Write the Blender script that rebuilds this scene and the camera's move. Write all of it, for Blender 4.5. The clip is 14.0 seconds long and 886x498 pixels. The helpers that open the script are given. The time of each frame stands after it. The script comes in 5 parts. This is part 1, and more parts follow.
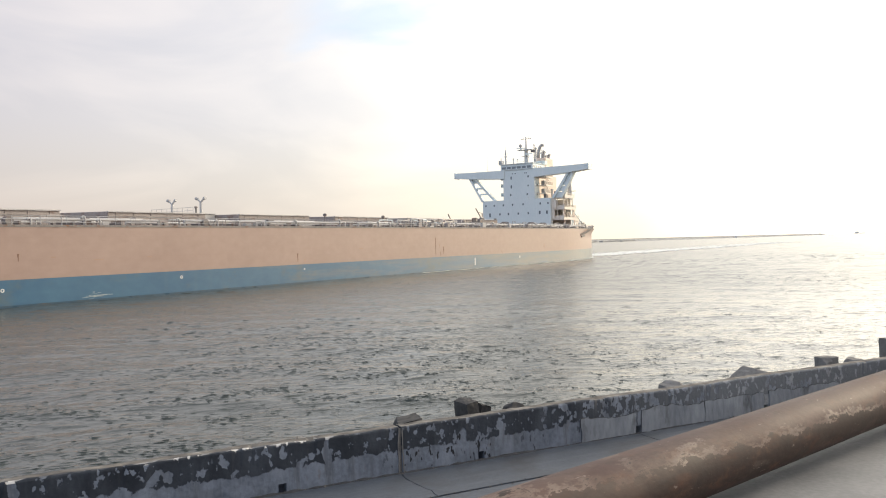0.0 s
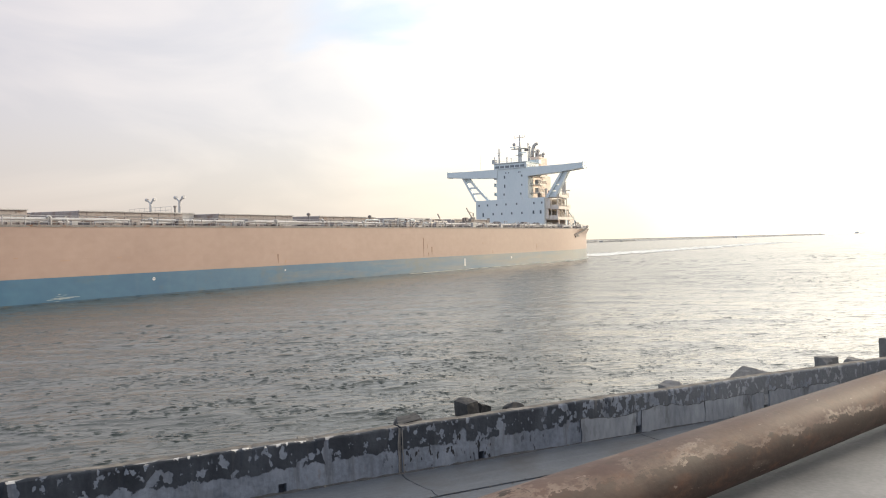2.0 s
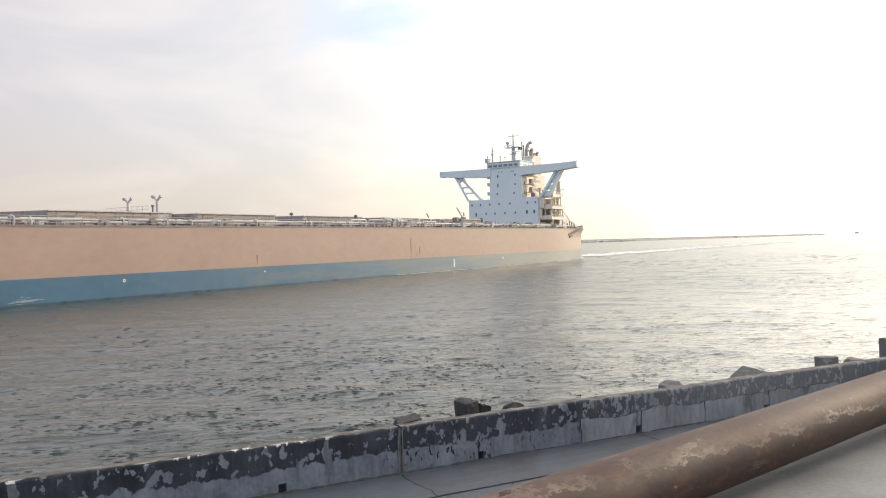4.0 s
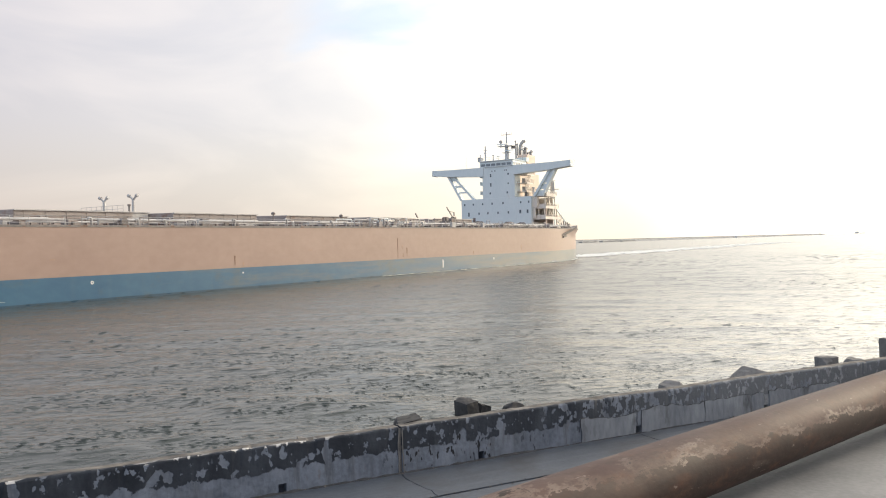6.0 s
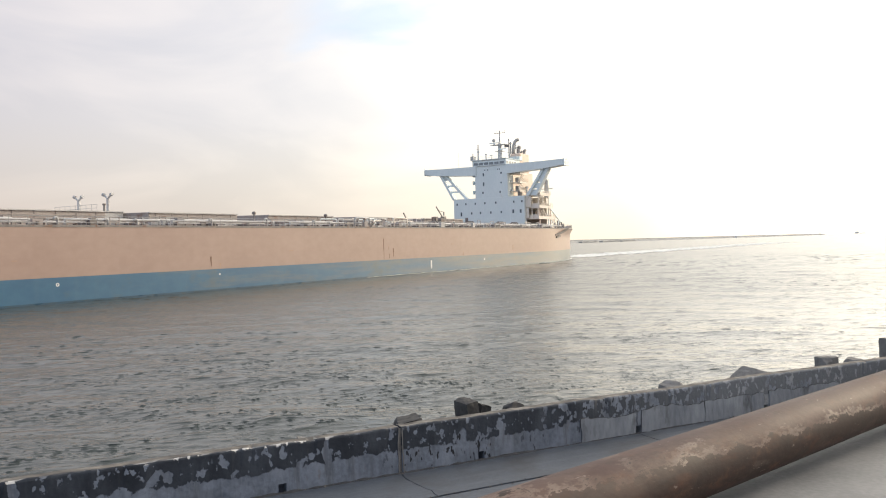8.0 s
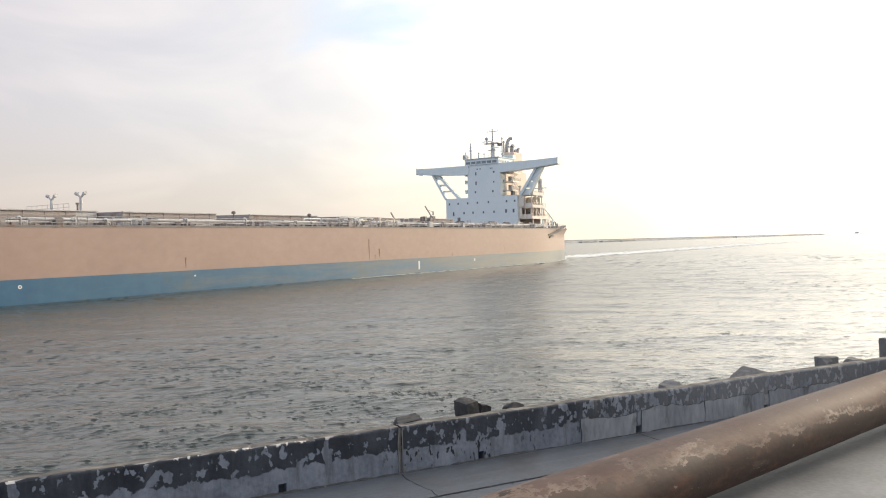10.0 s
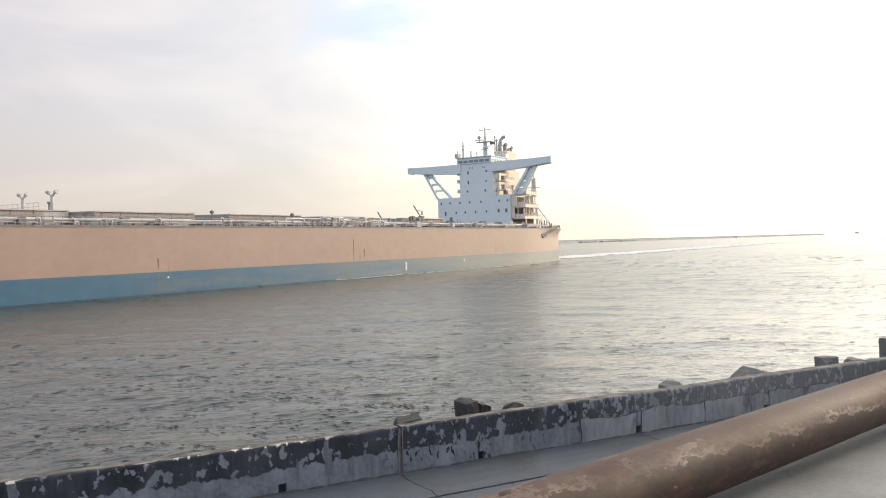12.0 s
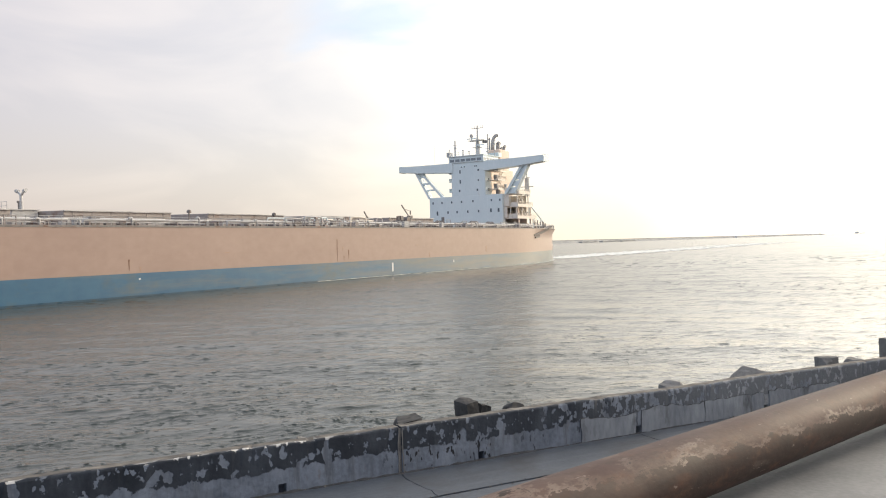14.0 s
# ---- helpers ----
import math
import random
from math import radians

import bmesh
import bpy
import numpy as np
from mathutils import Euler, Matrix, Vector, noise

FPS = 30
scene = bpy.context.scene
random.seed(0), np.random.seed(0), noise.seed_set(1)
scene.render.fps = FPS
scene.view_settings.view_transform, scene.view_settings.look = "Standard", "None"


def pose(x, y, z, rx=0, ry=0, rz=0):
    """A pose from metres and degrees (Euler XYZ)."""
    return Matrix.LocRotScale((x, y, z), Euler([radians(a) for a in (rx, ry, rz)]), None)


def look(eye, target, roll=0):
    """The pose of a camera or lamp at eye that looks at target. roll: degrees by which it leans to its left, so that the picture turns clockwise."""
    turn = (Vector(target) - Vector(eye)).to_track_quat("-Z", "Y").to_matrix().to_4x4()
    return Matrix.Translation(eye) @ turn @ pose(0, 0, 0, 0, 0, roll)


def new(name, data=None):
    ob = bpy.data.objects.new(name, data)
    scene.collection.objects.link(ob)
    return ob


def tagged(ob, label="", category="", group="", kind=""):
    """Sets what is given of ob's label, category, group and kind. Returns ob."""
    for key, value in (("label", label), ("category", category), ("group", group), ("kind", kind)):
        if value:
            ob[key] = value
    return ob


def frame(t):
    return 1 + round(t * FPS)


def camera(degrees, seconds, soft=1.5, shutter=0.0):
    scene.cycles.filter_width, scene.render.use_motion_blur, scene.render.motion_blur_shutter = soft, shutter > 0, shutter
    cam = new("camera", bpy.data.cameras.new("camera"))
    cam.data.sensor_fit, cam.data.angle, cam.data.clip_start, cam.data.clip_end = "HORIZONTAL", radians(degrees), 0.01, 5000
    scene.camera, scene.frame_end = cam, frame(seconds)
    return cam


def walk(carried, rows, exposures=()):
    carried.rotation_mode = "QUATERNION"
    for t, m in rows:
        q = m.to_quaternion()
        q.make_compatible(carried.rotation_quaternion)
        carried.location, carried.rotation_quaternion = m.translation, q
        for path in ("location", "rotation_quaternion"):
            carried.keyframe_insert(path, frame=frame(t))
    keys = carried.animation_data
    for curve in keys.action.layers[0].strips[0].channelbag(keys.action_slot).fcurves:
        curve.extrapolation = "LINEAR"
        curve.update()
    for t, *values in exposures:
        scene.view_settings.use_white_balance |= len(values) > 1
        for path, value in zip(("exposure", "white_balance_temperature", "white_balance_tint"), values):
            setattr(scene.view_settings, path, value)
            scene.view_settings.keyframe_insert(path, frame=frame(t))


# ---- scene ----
EYE = Vector((0.0, 0.0, 5.635))
cam = camera(59.2, 14.0, soft=1.1)
# pitch 0.5 degrees down, 1.41 degrees of lean
VIEW = look(EYE, EYE + Vector((0, 100, -0.87)), -1.41)
walk(cam, [(0.0, VIEW), (14.0, VIEW)], exposures=[(0.0, 0.44), (14.0, 0.44)])

# ---- light: low hazy sun beyond the right edge ----
SUN_AZ, SUN_EL = radians(57), radians(20)
world = bpy.data.worlds.new("sky")
scene.world = world
world.use_nodes = True


def sky_nodes():
    nt = world.node_tree
    nt.nodes.clear()
    N, L = nt.nodes.new, nt.links.new
    out, bg = N("ShaderNodeOutputWorld"), N("ShaderNodeBackground")
    sky = N("ShaderNodeTexSky")
    sky.sky_type = "NISHITA"
    sky.sun_disc = False
    sky.sun_elevation, sky.sun_rotation = SUN_EL, SUN_AZ
    sky.altitude, sky.air_density, sky.dust_density, sky.ozone_density = 0, 1.0, 4.0, 1.0
    co = N("ShaderNodeTexCoord")
    # thin high haze that brightens toward the sun
    dot = N("ShaderNodeVectorMath")
    dot.operation = "DOT_PRODUCT"
    dot.inputs[1].default_value = (math.sin(SUN_AZ) * math.cos(SUN_EL), math.cos(SUN_AZ) * math.cos(SUN_EL), math.sin(SUN_EL))
    L(co.outputs["Generated"], dot.inputs[0])
    haze = N("ShaderNodeValToRGB")
    haze.color_ramp.elements[0].position, haze.color_ramp.elements[0].color = 0.0, (5.2, 5.9, 7.2, 1)
    haze.color_ramp.elements[1].position, haze.color_ramp.elements[1].color = 1.0, (28, 26, 22, 1)
    for at, c in ((0.45, (5.0, 5.4, 6.2, 1)), (0.535, (4.85, 4.4, 4.4, 1)), (0.7, (5.75, 5.4, 5.25, 1)), (0.845, (9.2, 8.5, 7.5, 1)), (0.92, (15.5, 14.8, 13.4, 1))):
        e = haze.color_ramp.elements.new(at)
        e.color = c
    half = N("ShaderNodeMath")
    half.operation = "MULTIPLY_ADD"
    half.inputs[1].default_value, half.inputs[2].default_value = 0.5, 0.5
    L(dot.outputs["Value"], half.inputs[0])
    L(half.outputs[0], haze.inputs[0])
    # wispy cirrus
    mp = N("ShaderNodeMapping")
    mp.inputs["Scale"].default_value = (1.6, 1.2, 5.0)
    mp.inputs["Rotation"].default_value = (0.2, 0.25, 0.3)
    L(co.outputs["Generated"], mp.inputs[0])
    nz = N("ShaderNodeTexNoise")
    nz.inputs["Scale"].default_value, nz.inputs["Detail"].default_value = 2.1, 6
    nz.inputs["Roughness"].default_value, nz.inputs["Distortion"].default_value = 0.5, 0.6
    L(mp.outputs[0], nz.inputs["Vector"])
    rp = N("ShaderNodeValToRGB")
    rp.color_ramp.elements[0].position, rp.color_ramp.elements[0].color = 0.42, (0, 0, 0, 1)
    rp.color_ramp.elements[1].position, rp.color_ramp.elements[1].color = 0.7, (1, 1, 1, 1)
    L(nz.outputs["Fac"], rp.inputs[0])
    cloud = N("ShaderNodeMixRGB")
    cloud.blend_type = "MULTIPLY"
    cloud.inputs[0].default_value = 1
    cloud.inputs[2].default_value = (1.2, 1.18, 1.15, 1)
    L(haze.outputs[0], cloud.inputs[1])
    gaps = N("ShaderNodeMixRGB")
    gaps.blend_type = "MULTIPLY"
    gaps.inputs[2].default_value = (0.96, 0.98, 1.02, 1)
    up = N("ShaderNodeSeparateXYZ")
    L(co.outputs["Generated"], up.inputs[0])
    high = N("ShaderNodeMapRange")
    high.inputs["From Min"].default_value, high.inputs["From Max"].default_value = 0.1, 0.26
    L(up.outputs["Z"], high.inputs[0])
    L(high.outputs[0], gaps.inputs[0])
    L(haze.outputs[0], gaps.inputs[1])
    mixc = N("ShaderNodeMixRGB")
    L(rp.outputs[0], mixc.inputs[0])
    L(gaps.outputs[0], mixc.inputs[1])
    L(cloud.outputs[0], mixc.inputs[2])
    mix = N("ShaderNodeMixRGB")
    mix.inputs[0].default_value = 0.72
    L(sky.outputs[0], mix.inputs[1])
    # one thin place in the haze where blue shows
    warp = N("ShaderNodeVectorMath")
    warp.operation = "MULTIPLY_ADD"
    L(nz.outputs["Color"], warp.inputs[0])
    warp.inputs[1].default_value = (0.3, 0.3, 0.5)
    L(co.outputs["Generated"], warp.inputs[2])
    thin = N("ShaderNodeVectorMath")
    thin.operation = "DISTANCE"
    L(warp.outputs[0], thin.inputs[0])
    thin.inputs[1].default_value = (0.07, 1.11, 0.53)
    blue = N("ShaderNodeMapRange")
    blue.inputs["From Min"].default_value, blue.inputs["From Max"].default_value = 0.04, 0.11
    blue.inputs["To Min"].default_value, blue.inputs["To Max"].default_value = 0.85, 0.0
    L(thin.outputs["Value"], blue.inputs[0])
    clear = N("ShaderNodeMixRGB")
    clear.blend_type = "MULTIPLY"
    L(blue.outputs[0], clear.inputs[0])
    L(mixc.outputs[0], clear.inputs[1])
    clear.inputs[2].default_value = (0.74, 0.9, 1.1, 1)
    L(clear.outputs[0], mix.inputs[2])
    # warmer air just over the horizon
    band = N("ShaderNodeMapRange")
    band.inputs["From Min"].default_value, band.inputs["From Max"].default_value = 0.0, 0.15
    band.inputs["To Min"].default_value, band.inputs["To Max"].default_value = 1.0, 0.0
    L(up.outputs["Z"], band.inputs[0])
    warm = N("ShaderNodeMixRGB")
    warm.blend_type = "MULTIPLY"
    L(band.outputs[0], warm.inputs[0])
    L(mix.outputs[0], warm.inputs[1])
    warm.inputs[2].default_value = (1.0, 0.965, 0.88, 1)
    L(warm.outputs[0], bg.inputs[0])
    bg.inputs[1].default_value = 0.13
    L(bg.outputs[0], out.inputs[0])


sky_nodes()
sun = new("sun", bpy.data.lights.new("sun", "SUN"))
sun.data.energy, sun.data.angle, sun.data.color = 1.0, radians(10), (1.0, 0.82, 0.6)
sun.matrix_world = look((math.sin(SUN_AZ) * 80, math.cos(SUN_AZ) * 80, 40), (math.sin(SUN_AZ) * 80 - math.sin(SUN_AZ) * math.cos(SUN_EL) * 10, math.cos(SUN_AZ) * 80 - math.cos(SUN_AZ) * math.cos(SUN_EL) * 10, 40 - 10 * math.sin(SUN_EL)))


# ---- materials ----
def ramp(N, stops):
    r = N("ShaderNodeValToRGB")
    els = r.color_ramp.elements
    els[0].position, els[0].color = stops[0][0], (*stops[0][1], 1)
    els[1].position, els[1].color = stops[-1][0], (*stops[-1][1], 1)
    for p, c in stops[1:-1]:
        els.new(p).color = (*c, 1)
    return r


def grey(v):
    return (v, v, v)


def material(name, a, b, rough=0.6, metal=0.0, scale=1.0, stretch=(1, 1, 1), bump=0.15, fine=14.0, stain=None, stain_scale=0.35, stain_at=(0.55, 0.72), spec=0.5, dist=0.02, vary=0.0):
    """Two colours mixed by a coarse and a fine noise, stains with their own shape, relief from the fine grain."""
    m = bpy.data.materials.new(name)
    m.use_nodes = True
    nt = m.node_tree
    N, L = nt.nodes.new, nt.links.new
    p = nt.nodes["Principled BSDF"]
    co = N("ShaderNodeTexCoord")
    mp = N("ShaderNodeMapping")
    mp.inputs["Scale"].default_value = stretch
    L(co.outputs["Object"], mp.inputs[0])
    n1, n2 = N("ShaderNodeTexNoise"), N("ShaderNodeTexNoise")
    n1.inputs["Scale"].default_value, n1.inputs["Detail"].default_value = scale, 5
    n2.inputs["Scale"].default_value, n2.inputs["Detail"].default_value = scale * fine, 4
    L(mp.outputs[0], n1.inputs["Vector"])
    L(mp.outputs[0], n2.inputs["Vector"])
    add = N("ShaderNodeMath")
    add.operation = "MULTIPLY_ADD"
    L(n2.outputs["Fac"], add.inputs[0])
    add.inputs[1].default_value = 0.4
    sub = N("ShaderNodeMath")
    sub.operation = "MULTIPLY"
    L(n1.outputs["Fac"], sub.inputs[0])
    sub.inputs[1].default_value = 0.6
    L(sub.outputs[0], add.inputs[2])
    r = ramp(N, [(0.33, a), (0.67, b)])
    L(add.outputs[0], r.inputs[0])
    colour = r.outputs[0]
    if stain:
        n3 = N("ShaderNodeTexNoise")
        n3.inputs["Scale"].default_value, n3.inputs["Detail"].default_value, n3.inputs["Roughness"].default_value = stain_scale, 7, 0.62
        L(mp.outputs[0], n3.inputs["Vector"])
        r3 = ramp(N, [(stain_at[0], grey(0)), (stain_at[1], grey(1))])
        L(n3.outputs["Fac"], r3.inputs[0])
        mx = N("ShaderNodeMixRGB")
        L(r3.outputs[0], mx.inputs[0])
        L(colour, mx.inputs[1])
        mx.inputs[2].default_value = (*stain, 1)
        colour = mx.outputs[0]
    if vary:
        oi = N("ShaderNodeObjectInfo")
        hs = N("ShaderNodeHueSaturation")
        k = N("ShaderNodeMath")
        k.operation = "MULTIPLY_ADD"
        L(oi.outputs["Random"], k.inputs[0])
        k.inputs[1].default_value, k.inputs[2].default_value = vary, 1 - vary / 2
        L(k.outputs[0], hs.inputs["Value"])
        L(colour, hs.inputs["Color"])
        colour = hs.outputs[0]
    L(colour, p.inputs["Base Color"])
    rr = N("ShaderNodeMapRange")
    rr.inputs["To Min"].default_value, rr.inputs["To Max"].default_value = max(0.03, rough - 0.12), min(1, rough + 0.12)
    L(n1.outputs["Fac"], rr.inputs[0])
    L(rr.outputs[0], p.inputs["Roughness"])
    p.inputs["Metallic"].default_value = metal
    p.inputs["Specular IOR Level"].default_value = spec
    if bump:
        bp = N("ShaderNodeBump")
        bp.inputs["Strength"].default_value, bp.inputs["Distance"].default_value = bump, dist
        L(add.outputs[0], bp.inputs["Height"])
        L(bp.outputs[0], p.inputs["Normal"])
    return m


def hull_paint(name, a, b, streak, amount, smear=None, gloss=0.45, haze_film=None):
    """Ship's side: faded paint, faint plate seams, vertical rust and wash streaks."""
    m = material(name, a, b, gloss, 0, 0.09, (1, 1, 1.6), 0.0, 9, smear, 0.16, (0.56, 0.74))
    nt = m.node_tree
    N, L = nt.nodes.new, nt.links.new
    p = nt.nodes["Principled BSDF"]
    base = p.inputs["Base Color"].links[0].from_socket
    co = N("ShaderNodeTexCoord")
    mp = N("ShaderNodeMapping")
    mp.inputs["Scale"].default_value = (1.1, 1.1, 0.07)
    L(co.outputs["Object"], mp.inputs[0])
    nz = N("ShaderNodeTexNoise")
    nz.inputs["Scale"].default_value, nz.inputs["Detail"].default_value = 0.8, 6
    L(mp.outputs[0], nz.inputs["Vector"])
    rp = ramp(N, [(0.54, grey(0)), (0.8, grey(amount))])
    L(nz.outputs["Fac"], rp.inputs[0])
    mx = N("ShaderNodeMixRGB")
    L(rp.outputs[0], mx.inputs[0])
    L(base, mx.inputs[1])
    mx.inputs[2].default_value = (*streak, 1)
    worn = mx.outputs[0]
    if haze_film:
        # grey smudges, with haze and glare painted in more toward the stern
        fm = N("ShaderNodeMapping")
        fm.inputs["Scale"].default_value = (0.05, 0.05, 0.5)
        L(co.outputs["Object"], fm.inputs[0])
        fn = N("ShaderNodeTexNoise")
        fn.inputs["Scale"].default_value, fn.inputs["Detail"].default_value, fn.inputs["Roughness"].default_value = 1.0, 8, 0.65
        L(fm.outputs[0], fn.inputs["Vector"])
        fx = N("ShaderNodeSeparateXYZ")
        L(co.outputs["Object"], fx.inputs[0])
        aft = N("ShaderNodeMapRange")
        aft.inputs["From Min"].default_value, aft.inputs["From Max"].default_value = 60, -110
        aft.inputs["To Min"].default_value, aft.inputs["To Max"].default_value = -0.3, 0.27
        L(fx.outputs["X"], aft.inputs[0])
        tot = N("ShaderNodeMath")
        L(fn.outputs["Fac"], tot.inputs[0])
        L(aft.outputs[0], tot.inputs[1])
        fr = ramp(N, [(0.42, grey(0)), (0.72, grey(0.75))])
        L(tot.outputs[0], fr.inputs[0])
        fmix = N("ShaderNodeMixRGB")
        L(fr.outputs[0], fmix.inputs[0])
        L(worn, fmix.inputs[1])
        fmix.inputs[2].default_value = (*haze_film, 1)
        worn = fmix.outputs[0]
    # plates about 9 m by 2.4 m, slightly different from one another, with fine seams
    sw = N("ShaderNodeMapping")
    sw.inputs["Rotation"].default_value = (radians(90), 0, 0)
    L(co.outputs["Object"], sw.inputs[0])
    br = N("ShaderNodeTexBrick")
    br.inputs["Scale"].default_value = 1.0
    br.inputs["Brick Width"].default_value, br.inputs["Row Height"].default_value, br.inputs["Mortar Size"].default_value = 9.0, 2.4, 0.03
    br.inputs["Color1"].default_value, br.inputs["Color2"].default_value, br.inputs["Mortar"].default_value = (1, 1, 1, 1), (0.98, 0.98, 0.98, 1), (0.97, 0.97, 0.97, 1)
    L(sw.outputs[0], br.inputs["Vector"])
    mu = N("ShaderNodeMixRGB")
    mu.blend_type = "MULTIPLY"
    mu.inputs[0].default_value = 1
    L(worn, mu.inputs[1])
    L(br.outputs[0], mu.inputs[2])
    L(mu.outputs[0], p.inputs["Base Color"])
    p.inputs["Specular IOR Level"].default_value = 0.65
    # plating sags a little between its frames
    bp = N("ShaderNodeBump")
    bp.inputs["Strength"].default_value, bp.inputs["Distance"].default_value = 0.25, 0.03
    nz2 = N("ShaderNodeTexNoise")
    nz2.inputs["Scale"].default_value = 0.9
    L(co.outputs["Object"], nz2.inputs["Vector"])
    L(nz2.outputs["Fac"], bp.inputs["Height"])
    L(bp.outputs[0], p.inputs["Normal"])
    return m


def parapet_paint():
    """Bluish grey concrete, streaked down its face; on its upper half old black paint that has come off in flakes."""
    m = material("flaked_parapet", (0.095, 0.112, 0.145), (0.22, 0.248, 0.295), 0.9, 0, 3.2, (1, 1, 1), 0.8, 7, (0.1, 0.108, 0.122), 1.3, (0.55, 0.8))
    nt = m.node_tree
    N, L = nt.nodes.new, nt.links.new
    p = nt.nodes["Principled BSDF"]
    base = p.inputs["Base Color"].links[0].from_socket
    co = N("ShaderNodeTexCoord")
    sep = N("ShaderNodeSeparateXYZ")
    L(co.outputs["Object"], sep.inputs[0])

    def noise_at(scale, detail, rough, stretch, off=0.0):
        mp = N("ShaderNodeMapping")
        mp.inputs["Location"].default_value = (off, off, off)
        mp.inputs["Scale"].default_value = stretch
        L(co.outputs["Object"], mp.inputs[0])
        n = N("ShaderNodeTexNoise")
        n.inputs["Scale"].default_value, n.inputs["Detail"].default_value, n.inputs["Roughness"].default_value = scale, detail, rough
        L(mp.outputs[0], n.inputs["Vector"])
        return n

    def span(source, a, b, c=0.0, d=1.0):
        r = N("ShaderNodeMapRange")
        for key, v in (("From Min", a), ("From Max", b), ("To Min", c), ("To Max", d)):
            r.inputs[key].default_value = v
        L(source, r.inputs[0])
        return r.outputs[0]

    def times(a, b, op="MULTIPLY"):
        k = N("ShaderNodeMath")
        k.operation = op
        L(a, k.inputs[0])
        L(b, k.inputs[1])
        return k.outputs[0]

    def blend(k, a, b):
        x = N("ShaderNodeMixRGB")
        L(k, x.inputs[0])
        L(a, x.inputs[1])
        if isinstance(b, tuple):
            x.inputs[2].default_value = (*b, 1)
        else:
            L(b, x.inputs[2])
        return x.outputs[0]

    n1 = noise_at(1.9, 9, 0.66, (1, 1, 1))
    # past the second weep hole most coat is lost; glare painted in pale
    glare = span(sep.outputs["X"], 2.0, 4.2)
    base = blend(times(glare, span(n1.outputs["Fac"], 0.35, 0.6)), base, (0.34, 0.35, 0.355))
    # pale and dark runs down the face
    runs = noise_at(5.5, 5, 0.6, (1, 1, 0.16), 2.0)
    base = blend(span(runs.outputs["Fac"], 0.5, 0.68, 0, 0.6), base, (0.27, 0.3, 0.35))
    runs2 = noise_at(7.5, 5, 0.6, (1, 1, 0.14), 6.0)
    base = blend(span(runs2.outputs["Fac"], 0.54, 0.66, 0, 0.65), base, (0.085, 0.092, 0.108))
    # short black dribbles and pock marks below the paint
    pock = noise_at(24.0, 2, 0.5, (1, 1, 0.4), 1.0)
    where = noise_at(1.5, 2, 0.5, (1, 1, 0.3), 9.0)
    spots = times(span(pock.outputs["Fac"], 0.6, 0.62), span(where.outputs["Fac"], 0.38, 0.46))
    spots = times(spots, times(span(sep.outputs["X"], -0.4, 0.1), span(sep.outputs["X"], 2.6, 3.2, 1, 0)))
    base = blend(spots, base, (0.018, 0.019, 0.023))
    # rusty traces
    rust = noise_at(9.0, 4, 0.6, (1, 1, 0.5), 8.0)
    base = blend(span(rust.outputs["Fac"], 0.64, 0.74, 0, 0.5), base, (0.16, 0.1, 0.075))
    # lower limit of the paint wanders and drips
    fray = times(noise_at(9.0, 6, 0.62, (1, 1, 0.6), 3.0).outputs["Fac"], n1.outputs["Fac"], "ADD")
    edge = N("ShaderNodeMath")
    edge.operation = "MULTIPLY_ADD"
    L(fray, edge.inputs[0])
    edge.inputs[1].default_value = 0.15
    L(sep.outputs["Z"], edge.inputs[2])
    k = span(edge.outputs[0], 0.362, 0.372)
    bare = N("ShaderNodeValToRGB")
    while len(bare.color_ramp.elements) < 7:
        bare.color_ramp.elements.new(0.5)
    for e, (at, v) in zip(bare.color_ramp.elements, ((0.0, 0.0), (0.32, 0.0), (0.42, -0.03), (0.54, -0.02), (0.62, 0.035), (0.7, 0.03), (0.84, -0.03))):
        e.position, e.color = at, (v, v, v, 1)
    L(span(sep.outputs["X"], -6, 8), bare.inputs[0])
    for scale, at, soft, off in ((7.5, 0.585, 0.02, 0), (13.0, 0.585, 0.025, 7), (3.4, 0.64, 0.03, 3)):
        n2 = noise_at(scale, 3.5, 0.5, (1, 1, 0.7), off)
        k = times(k, span(times(n2.outputs["Fac"], bare.outputs[0], "ADD"), at, at + soft, 1, 0))
    # the paint runs only down the face, the coping is bare
    geo = N("ShaderNodeNewGeometry")
    sn = N("ShaderNodeSeparateXYZ")
    L(geo.outputs["Normal"], sn.inputs[0])
    k = times(k, span(sn.outputs["Z"], 0.75, 0.9, 1, 0))
    n6 = noise_at(3.4, 7, 0.6, (1, 2, 1), 4.0)
    worn = ramp(N, [(0.4, (0.065, 0.06, 0.055)), (0.56, (0.15, 0.138, 0.122)), (0.66, (0.27, 0.26, 0.245))])
    L(n6.outputs["Fac"], worn.inputs[0])
    base = blend(span(sn.outputs["Z"], 0.7, 0.92), base, worn.outputs[0])
    # whitewash left in short lengths along the front arris
    n7 = noise_at(1.3, 2, 0.5, (1, 0.01, 0.01), 3.0)
    arris = times(span(sn.outputs["Z"], 0.22, 0.35), span(sn.outputs["Z"], 0.93, 0.985, 1, 0))
    white = times(times(arris, span(n7.outputs["Fac"], 0.52, 0.54)), span(sep.outputs["X"], -0.5, -0.9))
    base = blend(white, base, (0.6, 0.585, 0.56))
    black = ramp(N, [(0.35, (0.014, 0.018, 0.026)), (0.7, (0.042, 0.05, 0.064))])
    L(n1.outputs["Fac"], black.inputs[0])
    # veiling glare greys the black coat here, put into its colour
    coat = blend(span(glare, 0, 1, 0, 0.8), black.outputs[0], (0.185, 0.197, 0.212))
    # greyish film where the coat is worn thin
    thin = noise_at(4.5, 6, 0.6, (1, 1, 0.35), 12.0)
